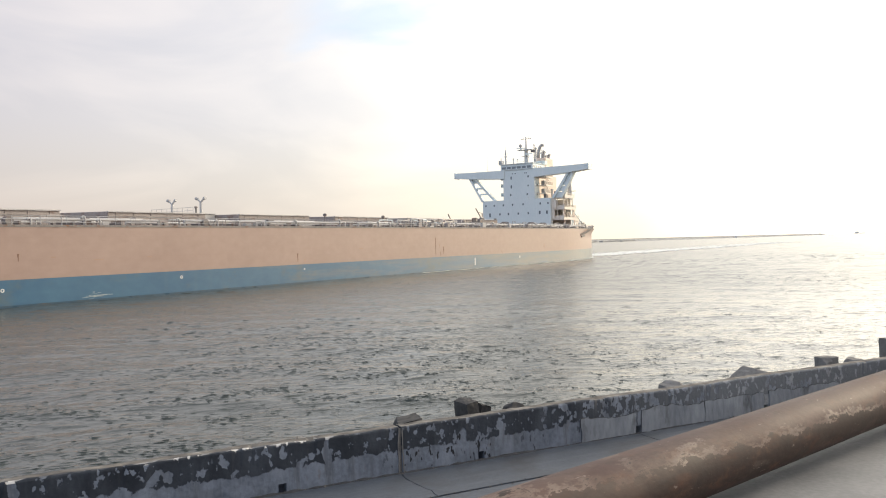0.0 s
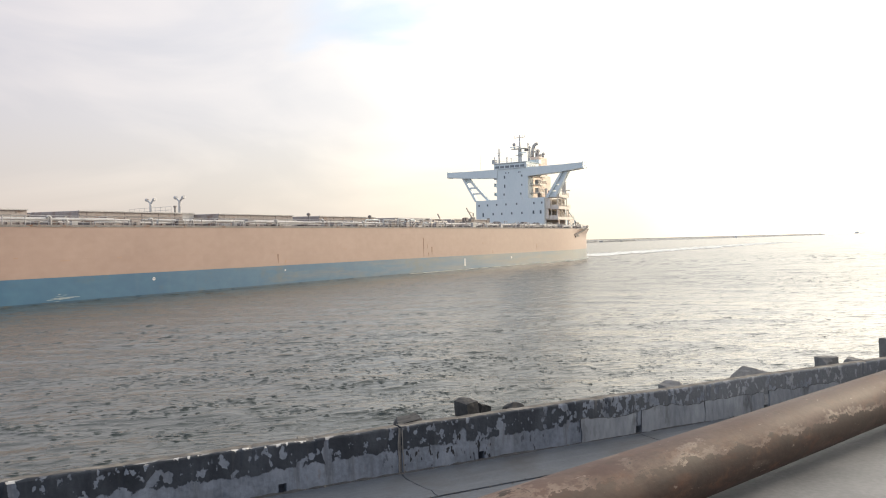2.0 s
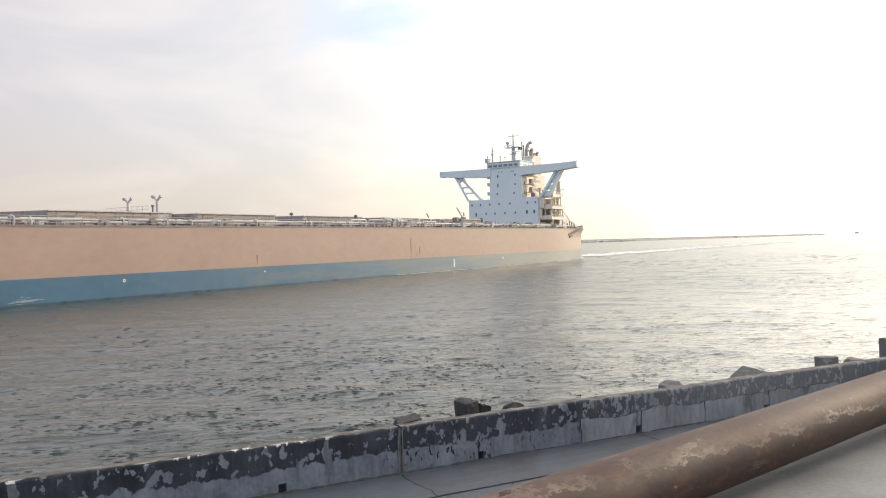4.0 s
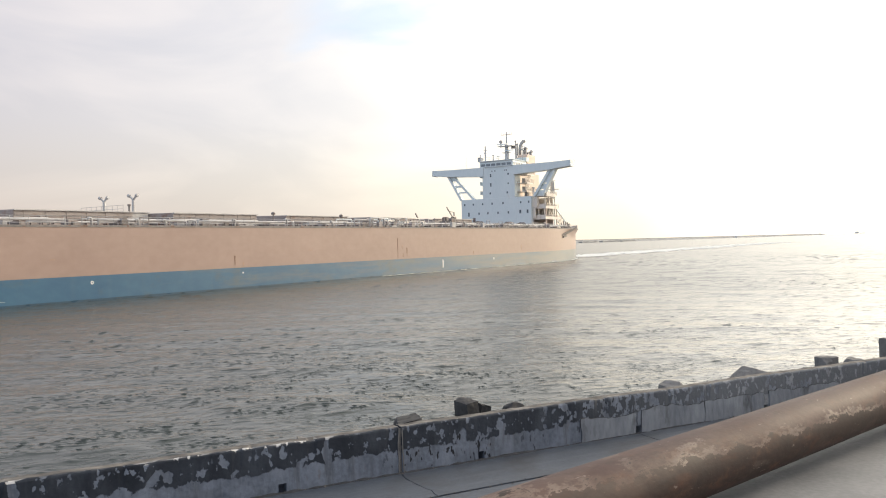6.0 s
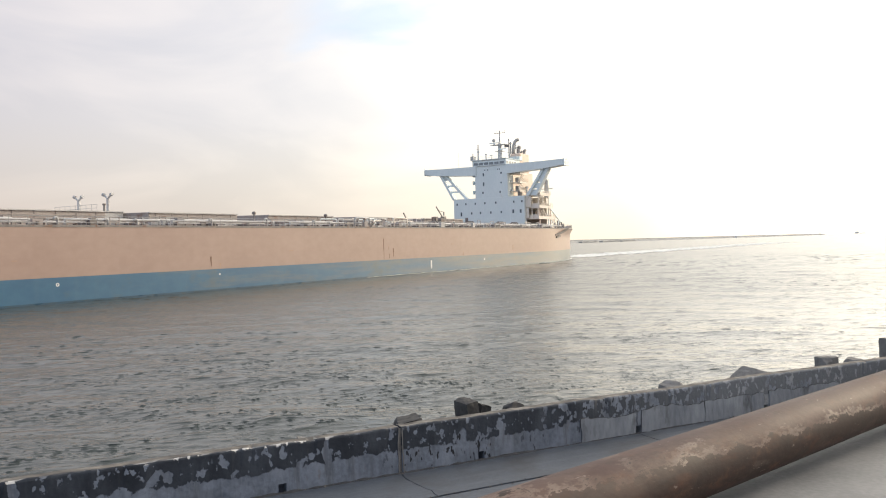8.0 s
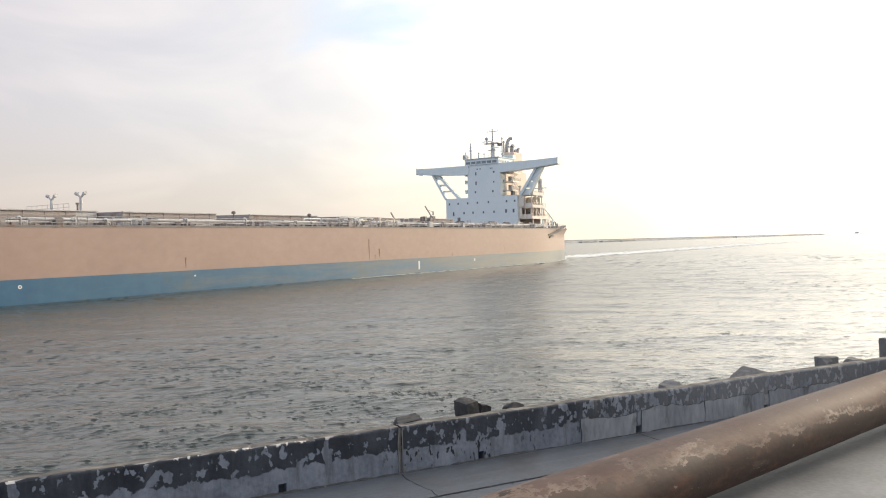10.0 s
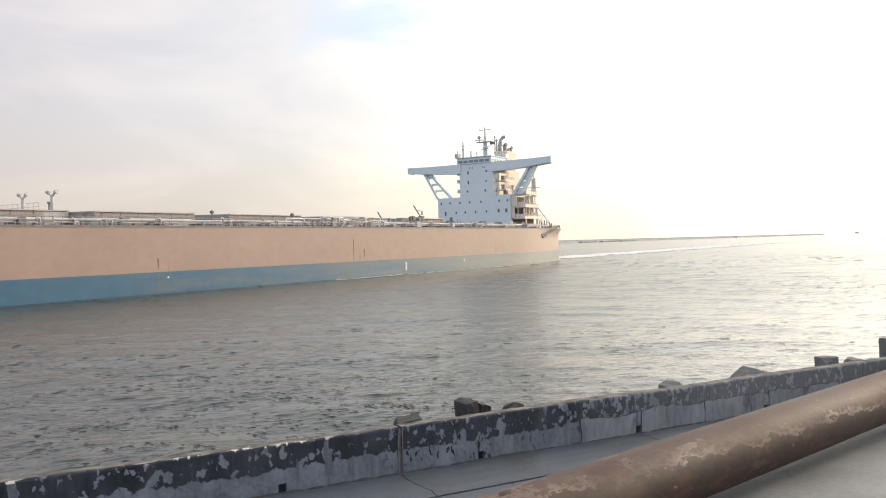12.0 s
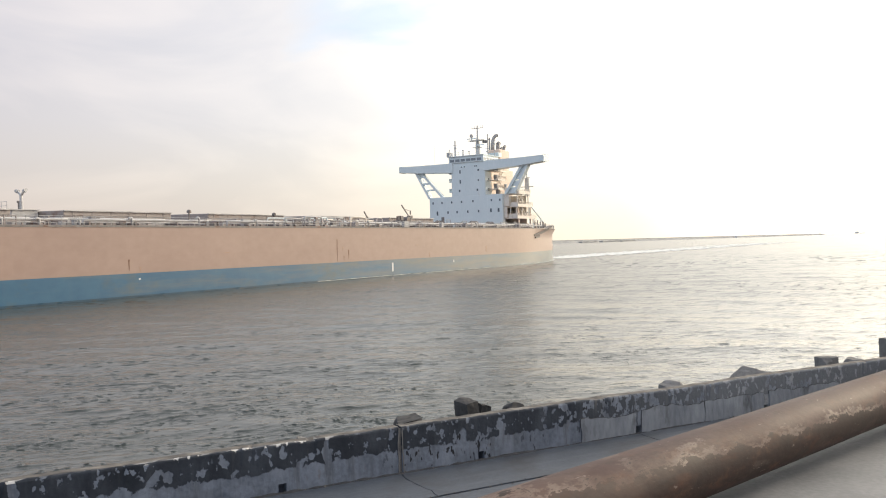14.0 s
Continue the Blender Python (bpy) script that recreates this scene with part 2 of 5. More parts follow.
    coat = blend(span(thin.outputs["Fac"], 0.52, 0.7, 0, 0.35), coat, (0.1, 0.11, 0.13))
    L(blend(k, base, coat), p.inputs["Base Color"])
    bp = N("ShaderNodeBump")
    bp.inputs["Strength"].default_value, bp.inputs["Distance"].default_value = 0.6, 0.006
    L(k, bp.inputs["Height"])
    old = p.inputs["Normal"].links[0].from_socket
    L(old, bp.inputs["Normal"])
    L(bp.outputs[0], p.inputs["Normal"])
    return m


def rusty_pipe():
    """Thin brown oxide coat over steel: pale scuffed band, darker lower side, rust patches."""
    m = material("rusted_pipe_coat", (0.034, 0.0125, 0.0105), (0.07, 0.033, 0.0295), 0.62, 0.0, 1.6, (0.6, 1, 1), 0.7, 14, (0.042, 0.014, 0.01), 2.4, (0.46, 0.62), dist=0.01, spec=0.35)
    nt = m.node_tree
    N, L = nt.nodes.new, nt.links.new
    p = nt.nodes["Principled BSDF"]
    base = p.inputs["Base Color"].links[0].from_socket
    co = N("ShaderNodeTexCoord")
    sep = N("ShaderNodeSeparateXYZ")
    L(co.outputs["Object"], sep.inputs[0])
    n1 = N("ShaderNodeTexNoise")
    n1.inputs["Scale"].default_value, n1.inputs["Detail"].default_value, n1.inputs["Roughness"].default_value = 5.0, 9, 0.72
    mp = N("ShaderNodeMapping")
    mp.inputs["Scale"].default_value = (0.55, 1, 1)
    L(co.outputs["Object"], mp.inputs[0])
    L(mp.outputs[0], n1.inputs["Vector"])
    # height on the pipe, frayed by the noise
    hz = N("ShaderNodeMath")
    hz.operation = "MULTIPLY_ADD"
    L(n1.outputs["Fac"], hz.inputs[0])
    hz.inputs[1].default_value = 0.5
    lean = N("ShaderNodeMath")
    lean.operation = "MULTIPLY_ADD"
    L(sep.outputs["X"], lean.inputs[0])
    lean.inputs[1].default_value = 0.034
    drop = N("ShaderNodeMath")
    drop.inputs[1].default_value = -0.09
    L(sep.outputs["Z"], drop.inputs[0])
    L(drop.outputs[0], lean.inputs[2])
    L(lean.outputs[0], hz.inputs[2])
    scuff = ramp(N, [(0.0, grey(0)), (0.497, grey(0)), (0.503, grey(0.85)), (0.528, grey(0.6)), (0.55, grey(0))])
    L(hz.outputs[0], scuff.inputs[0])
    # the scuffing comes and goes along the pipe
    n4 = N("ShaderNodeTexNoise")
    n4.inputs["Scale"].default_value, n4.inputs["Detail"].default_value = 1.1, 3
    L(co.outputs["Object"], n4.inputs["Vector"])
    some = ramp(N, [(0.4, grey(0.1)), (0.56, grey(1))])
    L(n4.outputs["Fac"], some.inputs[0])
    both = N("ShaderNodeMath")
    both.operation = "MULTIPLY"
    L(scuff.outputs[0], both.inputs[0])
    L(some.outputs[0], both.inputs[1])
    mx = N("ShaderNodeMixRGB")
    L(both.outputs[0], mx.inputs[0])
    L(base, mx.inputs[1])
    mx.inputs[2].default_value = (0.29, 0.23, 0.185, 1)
    # below the frayed line the colour turns darker
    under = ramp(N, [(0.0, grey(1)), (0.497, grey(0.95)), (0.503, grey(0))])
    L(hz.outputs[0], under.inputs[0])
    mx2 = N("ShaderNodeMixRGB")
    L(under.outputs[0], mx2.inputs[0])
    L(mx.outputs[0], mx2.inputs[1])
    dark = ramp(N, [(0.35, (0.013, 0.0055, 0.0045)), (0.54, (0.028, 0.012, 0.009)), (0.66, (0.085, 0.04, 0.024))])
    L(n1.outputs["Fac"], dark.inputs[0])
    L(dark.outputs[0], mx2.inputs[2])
    # soft tan rubbed patches, and a finer ochre bloom of rust
    colour = mx2.outputs[0]
    for scale, lo, hi, most, tint, off in ((1.5, 0.53, 0.68, 0.42, (0.12, 0.078, 0.06), 4.0), (3.4, 0.54, 0.66, 0.45, (0.085, 0.03, 0.014), 9.0), (2.2, 0.6, 0.7, 0.3, (0.17, 0.13, 0.11), 15.0), (16.0, 0.66, 0.7, 0.5, (0.3, 0.24, 0.2), 21.0), (9.0, 0.6, 0.7, 0.5, (0.03, 0.011, 0.008), 27.0)):
        m5 = N("ShaderNodeMapping")
        m5.inputs["Location"].default_value = (off, off, off)
        m5.inputs["Scale"].default_value = (0.7, 1.6, 1.6)
        L(co.outputs["Object"], m5.inputs[0])
        n5 = N("ShaderNodeTexNoise")
        n5.inputs["Scale"].default_value, n5.inputs["Detail"].default_value, n5.inputs["Roughness"].default_value = scale, 6, 0.6
        L(m5.outputs[0], n5.inputs["Vector"])
        r5 = ramp(N, [(lo, grey(0)), (hi, grey(most))])
        L(n5.outputs["Fac"], r5.inputs[0])
        x5 = N("ShaderNodeMixRGB")
        L(r5.outputs[0], x5.inputs[0])
        L(colour, x5.inputs[1])
        x5.inputs[2].default_value = (*tint, 1)
        colour = x5.outputs[0]
    L(colour, p.inputs["Base Color"])
    return m


def water_material():
    m = bpy.data.materials.new("harbour_water")
    m.use_nodes = True
    nt = m.node_tree
    N, L = nt.nodes.new, nt.links.new
    p = nt.nodes["Principled BSDF"]
    p.inputs["Base Color"].default_value = (0.048, 0.059, 0.058, 1)
    p.inputs["IOR"].default_value = 1.33
    co = N("ShaderNodeTexCoord")
    # open water away from the quay is rougher
    sep = N("ShaderNodeSeparateXYZ")
    L(co.outputs["Object"], sep.inputs[0])
    rr = N("ShaderNodeMapRange")
    rr.inputs["From Min"].default_value, rr.inputs["From Max"].default_value = 35, 95
    rr.inputs["To Min"].default_value, rr.inputs["To Max"].default_value = 0.15, 0.265
    L(sep.outputs["Y"], rr.inputs[0])
    L(rr.outputs[0], p.inputs["Roughness"])
    # short steep wavelets, finer near the quay, crowding in patches
    crowd = N("ShaderNodeTexNoise")
    cm = N("ShaderNodeMapping")
    cm.inputs["Scale"].default_value = (0.22, 0.5, 1)
    L(co.outputs["Object"], cm.inputs[0])
    crowd.inputs["Scale"].default_value, crowd.inputs["Detail"].default_value = 1.0, 3
    L(cm.outputs[0], crowd.inputs["Vector"])
    h = None
    for kx, ky, amp, turn, near, far in ((2.0, 5.0, 0.015, 22, None, (45, 75)), (3.6, 8.5, 0.006, 14, None, (32, 55)), (1.0, 2.5, 0.03, 16, (18, 45), (110, 170)), (0.5, 1.2, 0.07, 8, (60, 110), None)):
        rot = N("ShaderNodeMapping")
        rot.inputs["Rotation"].default_value = (0, 0, radians(-turn))
        L(co.outputs["Object"], rot.inputs[0])
        mp = N("ShaderNodeMapping")
        mp.inputs["Scale"].default_value = (kx, ky, 1.0)
        L(rot.outputs[0], mp.inputs[0])
        nz = N("ShaderNodeTexNoise")
        nz.inputs["Scale"].default_value, nz.inputs["Detail"].default_value, nz.inputs["Roughness"].default_value = 1.0, 2.0, 0.45
        nz.inputs["Distortion"].default_value = 0.25
        L(mp.outputs[0], nz.inputs["Vector"])
        tot = N("ShaderNodeMath")
        tot.operation = "MULTIPLY_ADD"
        L(crowd.outputs["Fac"], tot.inputs[0])
        tot.inputs[1].default_value = 0.3
        L(nz.outputs["Fac"], tot.inputs[2])
        cr = N("ShaderNodeMapRange")
        cr.interpolation_type = "SMOOTHSTEP"
        cr.inputs["From Min"].default_value, cr.inputs["From Max"].default_value = 0.7, 0.88
        cr.inputs["To Max"].default_value = amp
        L(tot.outputs[0], cr.inputs[0])
        out = cr.outputs[0]
        for reach, flip in ((near, False), (far, True)):
            if reach:
                fade = N("ShaderNodeMapRange")
                fade.inputs["From Min"].default_value, fade.inputs["From Max"].default_value = reach
                fade.inputs["To Min"].default_value, fade.inputs["To Max"].default_value = (1, 0) if flip else (0, 1)
                L(sep.outputs["Y"], fade.inputs[0])
                mu = N("ShaderNodeMath")
                mu.operation = "MULTIPLY"
                L(out, mu.inputs[0])
                L(fade.outputs[0], mu.inputs[1])
                out = mu.outputs[0]
        if h:
            add = N("ShaderNodeMath")
            L(h, add.inputs[0])
            L(out, add.inputs[1])
            out = add.outputs[0]
        h = out
    bp = N("ShaderNodeBump")
    bp.inputs["Strength"].default_value, bp.inputs["Distance"].default_value = 0.8, 1.0
    L(h, bp.inputs["Height"])
    L(bp.outputs[0], p.inputs["Normal"])
    return m


M_ORANGE = hull_paint("hull_orange", (0.308, 0.21, 0.174), (0.368, 0.26, 0.215), (0.305, 0.205, 0.16), 0.25)
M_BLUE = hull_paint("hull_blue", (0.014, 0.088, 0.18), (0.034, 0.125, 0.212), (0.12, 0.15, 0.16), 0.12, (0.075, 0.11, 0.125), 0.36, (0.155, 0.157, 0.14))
M_WETBLUE = material("wet_boot_paint", (0.012, 0.05, 0.095), (0.03, 0.075, 0.12), 0.3, 0, 0.6, (1, 1, 3), 0.1, 8, (0.06, 0.06, 0.05), 0.8, (0.55, 0.7))
M_DECK = material("deck_paint", (0.16, 0.1, 0.08), (0.24, 0.16, 0.13), 0.8, 0, 0.4)
M_HATCH = material("hatch_steel", (0.27, 0.24, 0.228), (0.4, 0.365, 0.345), 0.7, 0, 0.5, (1, 1, 1), 0.2, 8, (0.2, 0.12, 0.085), 0.5, (0.55, 0.72))
M_WHITE = material("ship_white", (0.66, 0.745, 0.765), (0.735, 0.805, 0.82), 0.45, 0, 0.25, (1, 1, 0.4), 0.1, 8, (0.52, 0.44, 0.36), 0.4, (0.66, 0.85))
# rust-stained white; the sun's warmth on the port side is in the colour
M_OFFWHITE = material("sun_warmed_white", (0.7, 0.64, 0.56), (0.8, 0.74, 0.66), 0.55, 0, 0.4, (1, 1, 1), 0.1, 8, (0.36, 0.25, 0.17), 0.7, (0.58, 0.78))
M_PIPEGREY = material("deck_pipe_paint", (0.36, 0.36, 0.36), (0.52, 0.52, 0.52), 0.5, 0, 0.8, (1, 1, 1), 0.1, 8, (0.3, 0.2, 0.15), 0.9, (0.6, 0.75))
M_MACH = material("machinery_grey", (0.14, 0.13, 0.125), (0.25, 0.23, 0.22), 0.6, 0, 1.2, (1, 1, 1), 0.2, 8, (0.18, 0.09, 0.05), 1.1, (0.55, 0.7))
M_FUNNEL = material("funnel_cream", (0.68, 0.53, 0.42), (0.76, 0.62, 0.52), 0.5, 0, 0.3)
M_SOOT = material("exhaust_steel", (0.3, 0.29, 0.285), (0.42, 0.41, 0.4), 0.5, 0.3, 1.5)
M_GLASS = material("dark_window_glass", (0.085, 0.11, 0.14), (0.12, 0.145, 0.175), 0.15, 0, 1.0, bump=0)
M_BRIDGEGLASS = material("bridge_glass", (0.16, 0.19, 0.22), (0.22, 0.25, 0.28), 0.06, 0, 1.0, bump=0)
M_RUST = material("rust_streak", (0.14, 0.078, 0.055), (0.25, 0.145, 0.1), 0.85, 0, 2.5)
M_SCUFF = material("scuffed_primer", (0.34, 0.22, 0.165), (0.42, 0.29, 0.22), 0.8, 0, 1.5)
M_FADED = material("chalky_scrape", (0.24, 0.31, 0.34), (0.4, 0.45, 0.46), 0.8, 0, 1.2)
M_MARK = material("white_mark_paint", (0.66, 0.67, 0.66), (0.78, 0.78, 0.77), 0.6, 0, 2.0)
M_WETSTONE = material("dark_stone", (0.02, 0.02, 0.021), (0.06, 0.059, 0.058), 0.8, 0, 3.0, (1, 1, 1), 0.8, 6, (0.16, 0.155, 0.15), 2.6, (0.6, 0.68), dist=0.03)
M_GRIT = material("grit", (0.06, 0.055, 0.05), (0.2, 0.19, 0.18), 0.95, 0, 25.0)
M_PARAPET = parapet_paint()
M_SLAB = material("quay_concrete", (0.05, 0.062, 0.08), (0.093, 0.11, 0.136), 0.55, 0, 1.1, (1, 1, 1), 0.4, 18, (0.05, 0.056, 0.066), 1.2, (0.48, 0.7), vary=0.08)
# landward slabs to the right: sun glare painted in as paler concrete
M_GLARESLAB = material("glare_paled_concrete", (0.14, 0.145, 0.15), (0.22, 0.223, 0.225), 0.6, 0, 1.3, (1, 1, 1), 0.4, 16, (0.13, 0.133, 0.138), 1.1, (0.5, 0.72), vary=0.08)
M_JOINT = material("joint_mortar", (0.13, 0.125, 0.12), (0.26, 0.245, 0.23), 0.95, 0, 6.0)
M_RENDER = material("old_render", (0.18, 0.195, 0.22), (0.33, 0.35, 0.375), 0.9, 0, 3.0, (1, 1, 0.35), 0.8, 7, (0.11, 0.115, 0.125), 4.0, (0.56, 0.68))
# dark colour for painted crack shade and for the dirt at the foot
M_SHADE_DIRT = material("shade_and_dirt", (0.03, 0.031, 0.034), (0.065, 0.067, 0.072), 0.95, 0, 9.0)
M_GROUND = material("quay_ground", (0.2, 0.2, 0.2), (0.31, 0.31, 0.31), 0.95, 0, 0.8, (1, 1, 1), 0.4, 14)
# armour stone, its grey lifted in colour for glare at the right
M_STONE = material("armour_stone", (0.12, 0.117, 0.112), (0.25, 0.244, 0.235), 0.9, 0, 2.4, (1, 1, 1), 0.8, 6, (0.24, 0.23, 0.22), 1.7, (0.58, 0.7), dist=0.04, vary=0.3)
M_BREAK = material("breakwater_rock", (0.26, 0.26, 0.25), (0.42, 0.42, 0.405), 0.9, 0, 0.15, (1, 1, 1), 0.5, 7, dist=0.4)
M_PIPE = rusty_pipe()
M_WATER = water_material()
M_FOAM = material("foam", (0.58, 0.61, 0.6), (0.76, 0.78, 0.76), 0.9, 0, 0.6)


# ---- shaping helpers ----
def part(name, bm, mat, parent=None, label="", smooth=False):
    me = bpy.data.meshes.new(name)
    bmesh.ops.recalc_face_normals(bm, faces=bm.faces)
    bm.to_mesh(me)
    bm.free()
    me.materials.append(mat)
    if smooth:
        me.polygons.foreach_set("use_smooth", [True] * len(me.polygons))
    ob = new(name, me)
    if parent:
        ob.parent = parent
    if label:
        ob["label"] = label
    return ob


def hexa(bm, p):
    """A block from eight corners: four below, four above, both turning the same way."""
    v = [bm.verts.new(c) for c in p]
    for f in ((3, 2, 1, 0), (4, 5, 6, 7), (0, 1, 5, 4), (1, 2, 6, 5), (2, 3, 7, 6), (3, 0, 4, 7)):
        bm.faces.new([v[i] for i in f])
    return v


def box(bm, x0, x1, y0, y1, z0, z1):
    return hexa(bm, [(x0, y0, z0), (x1, y0, z0), (x1, y1, z0), (x0, y1, z0), (x0, y0, z1), (x1, y0, z1), (x1, y1, z1), (x0, y1, z1)])


def bevelled(bm, w, seg=1):
    bmesh.ops.recalc_face_normals(bm, faces=bm.faces)
    bmesh.ops.bevel(bm, geom=list(bm.edges), offset=w, segments=seg, affect="EDGES", profile=0.6)
    return bm


def rod(bm, a, b, r, r2=None, n=8, caps=True):
    """A round bar from a to b."""
    a, b = Vector(a), Vector(b)
    r2 = r if r2 is None else r2
    d = (b - a).normalized()
    s = d.cross(Vector((0, 0, 1)) if abs(d.z) < 0.9 else Vector((1, 0, 0))).normalized()
    t = d.cross(s)
    rings = []
    for c, q in ((a, r), (b, r2)):
        rings.append([bm.verts.new(c + (s * math.cos(i * 2 * math.pi / n) + t * math.sin(i * 2 * math.pi / n)) * q) for i in range(n)])
    for i in range(n):
        j = (i + 1) % n
        bm.faces.new((rings[0][i], rings[0][j], rings[1][j], rings[1][i]))
    if caps:
        bm.faces.new(rings[0][::-1])
        bm.faces.new(rings[1])


def tube(bm, pts, r, n=8):
    """A bent pipe along points."""
    pts = [Vector(p) for p in pts]
    rings = []
    for i, p in enumerate(pts):
        d = (pts[min(i + 1, len(pts) - 1)] - pts[max(i - 1, 0)]).normalized()
        s = d.cross(Vector((0.31, 0.95, 0.02))).normalized()
        t = d.cross(s)
        rings.append([bm.verts.new(p + (s * math.cos(k * 2 * math.pi / n) + t * math.sin(k * 2 * math.pi / n)) * r) for k in range(n)])
    for a, b in zip(rings, rings[1:]):
        for k in range(n):
            j = (k + 1) % n
            bm.faces.new((a[k], a[j], b[j], b[k]))
    bm.faces.new(rings[0][::-1])
    bm.faces.new(rings[-1])


def beam(bm, a, b, w, h, up=(0, 0, 1)):
    """A square bar from a to b, w wide and h high."""
    a, b = Vector(a), Vector(b)
    d = (b - a).normalized()
    s = d.cross(Vector(up)).normalized() * (w / 2)
    t = s.cross(d).normalized() * (h / 2)
    hexa(bm, [a - s - t, a + s - t, a + s + t, a - s + t, b - s - t, b + s - t, b + s + t, b - s + t])


def sheet(name, verts, faces, mat, parent=None):
    me = bpy.data.meshes.new(name)
    me.from_pydata(verts, [], faces)
    me.materials.append(mat)
    ob = new(name, me)
    if parent:
        ob.parent = parent
    return ob


# ---- water ----
def wave_bands(rng, size, n, wind):
    """Periodic patches of wind waves: gentle bands, one for each octave of wavelength, and sparse steep crests; three displacement fields each."""
    k1 = np.fft.fftfreq(n, size / n) * 2 * math.pi
    KX, KY = np.meshgrid(k1, k1, indexing="xy")
    K = np.hypot(KX, KY)
    K[0, 0] = 1
    lam = 2 * math.pi / K
    turn = np.cos(np.arctan2(KY, KX) - wind)
    bands = []
    for lo, hi, slope in ((0.38, 0.7, 0.012), (0.7, 1.3, 0.016), (1.3, 2.6, 0.025), (2.6, 6.0, 0.028), (6.0, 13.0, 0.02)):
        amp = np.where((lam >= lo) & (lam < hi), K ** -2.0 * (0.08 + np.abs(turn) ** 3), 0)
        H = amp * np.exp(1j * rng.uniform(0, 2 * math.pi, K.shape))
        gx = np.fft.ifft2(1j * KX * H).real
        gy = np.fft.ifft2(1j * KY * H).real
        f = slope / math.sqrt((gx ** 2 + gy ** 2).mean())
        chop = 1.2
        bands.append((lo, f * np.fft.ifft2(H).real, chop * f * np.fft.ifft2(1j * KX / K * H).real, chop * f * np.fft.ifft2(1j * KY / K * H).real))
    # wind wavelets: peaked, short-crested, leaning steeply toward the side they run to
    crests = []
    for lo, hi, height, least in ((0.34, 0.9, 0.0022, None), (0.75, 2.0, 0.0042, None), (0.13, 0.32, 0.021, 1.22), (0.25, 0.62, 0.027, 1.35), (0.5, 1.3, 0.075, 1.15), (1.2, 3.2, 0.19, 1.0)):
        amp = np.where((lam >= lo) & (lam < hi), K ** -1.4 * ((0.015 + np.abs(turn) ** 5) if least else (0.03 + np.abs(turn) ** 3)), 0)
        H = amp * np.exp(1j * rng.uniform(0, 2 * math.pi, K.shape))
        g = np.fft.ifft2(H).real
        # the crowding of wavelets changes a little from patch to patch
        slow = np.where((lam >= 1.8) & (lam < 9), K ** -1.0 * np.abs(turn), 0) * np.exp(1j * rng.uniform(0, 2 * math.pi, K.shape))
        slow = np.fft.ifft2(slow).real
        g = g / g.std() + 0.45 * slow / slow.std()
        if least:
            # the steepest stand alone
            rise = height * np.clip((g - least) / 1.5, 0, 1.1) ** 1.1
        else:
            rise = height * (np.exp(0.85 * np.clip(g, -3, 2.4)) - 1)
        crests.append((lo, rise, 1.6 * rise * math.cos(wind), 1.6 * rise * math.sin(wind)))
    return bands, crests


def sample(field, X, Y, size):
    n = field.shape[0]
    u, v = (X / size * n) % n, (Y / size * n) % n
    i, j = u.astype(np.int32) % n, v.astype(np.int32) % n
    fu, fv = u - np.floor(u), v - np.floor(v)
    i1, j1 = (i + 1) % n, (j + 1) % n
    return (field[j, i] * (1 - fu) + field[j, i1] * fu) * (1 - fv) + (field[j1, i] * (1 - fu) + field[j1, i1] * fu) * fv


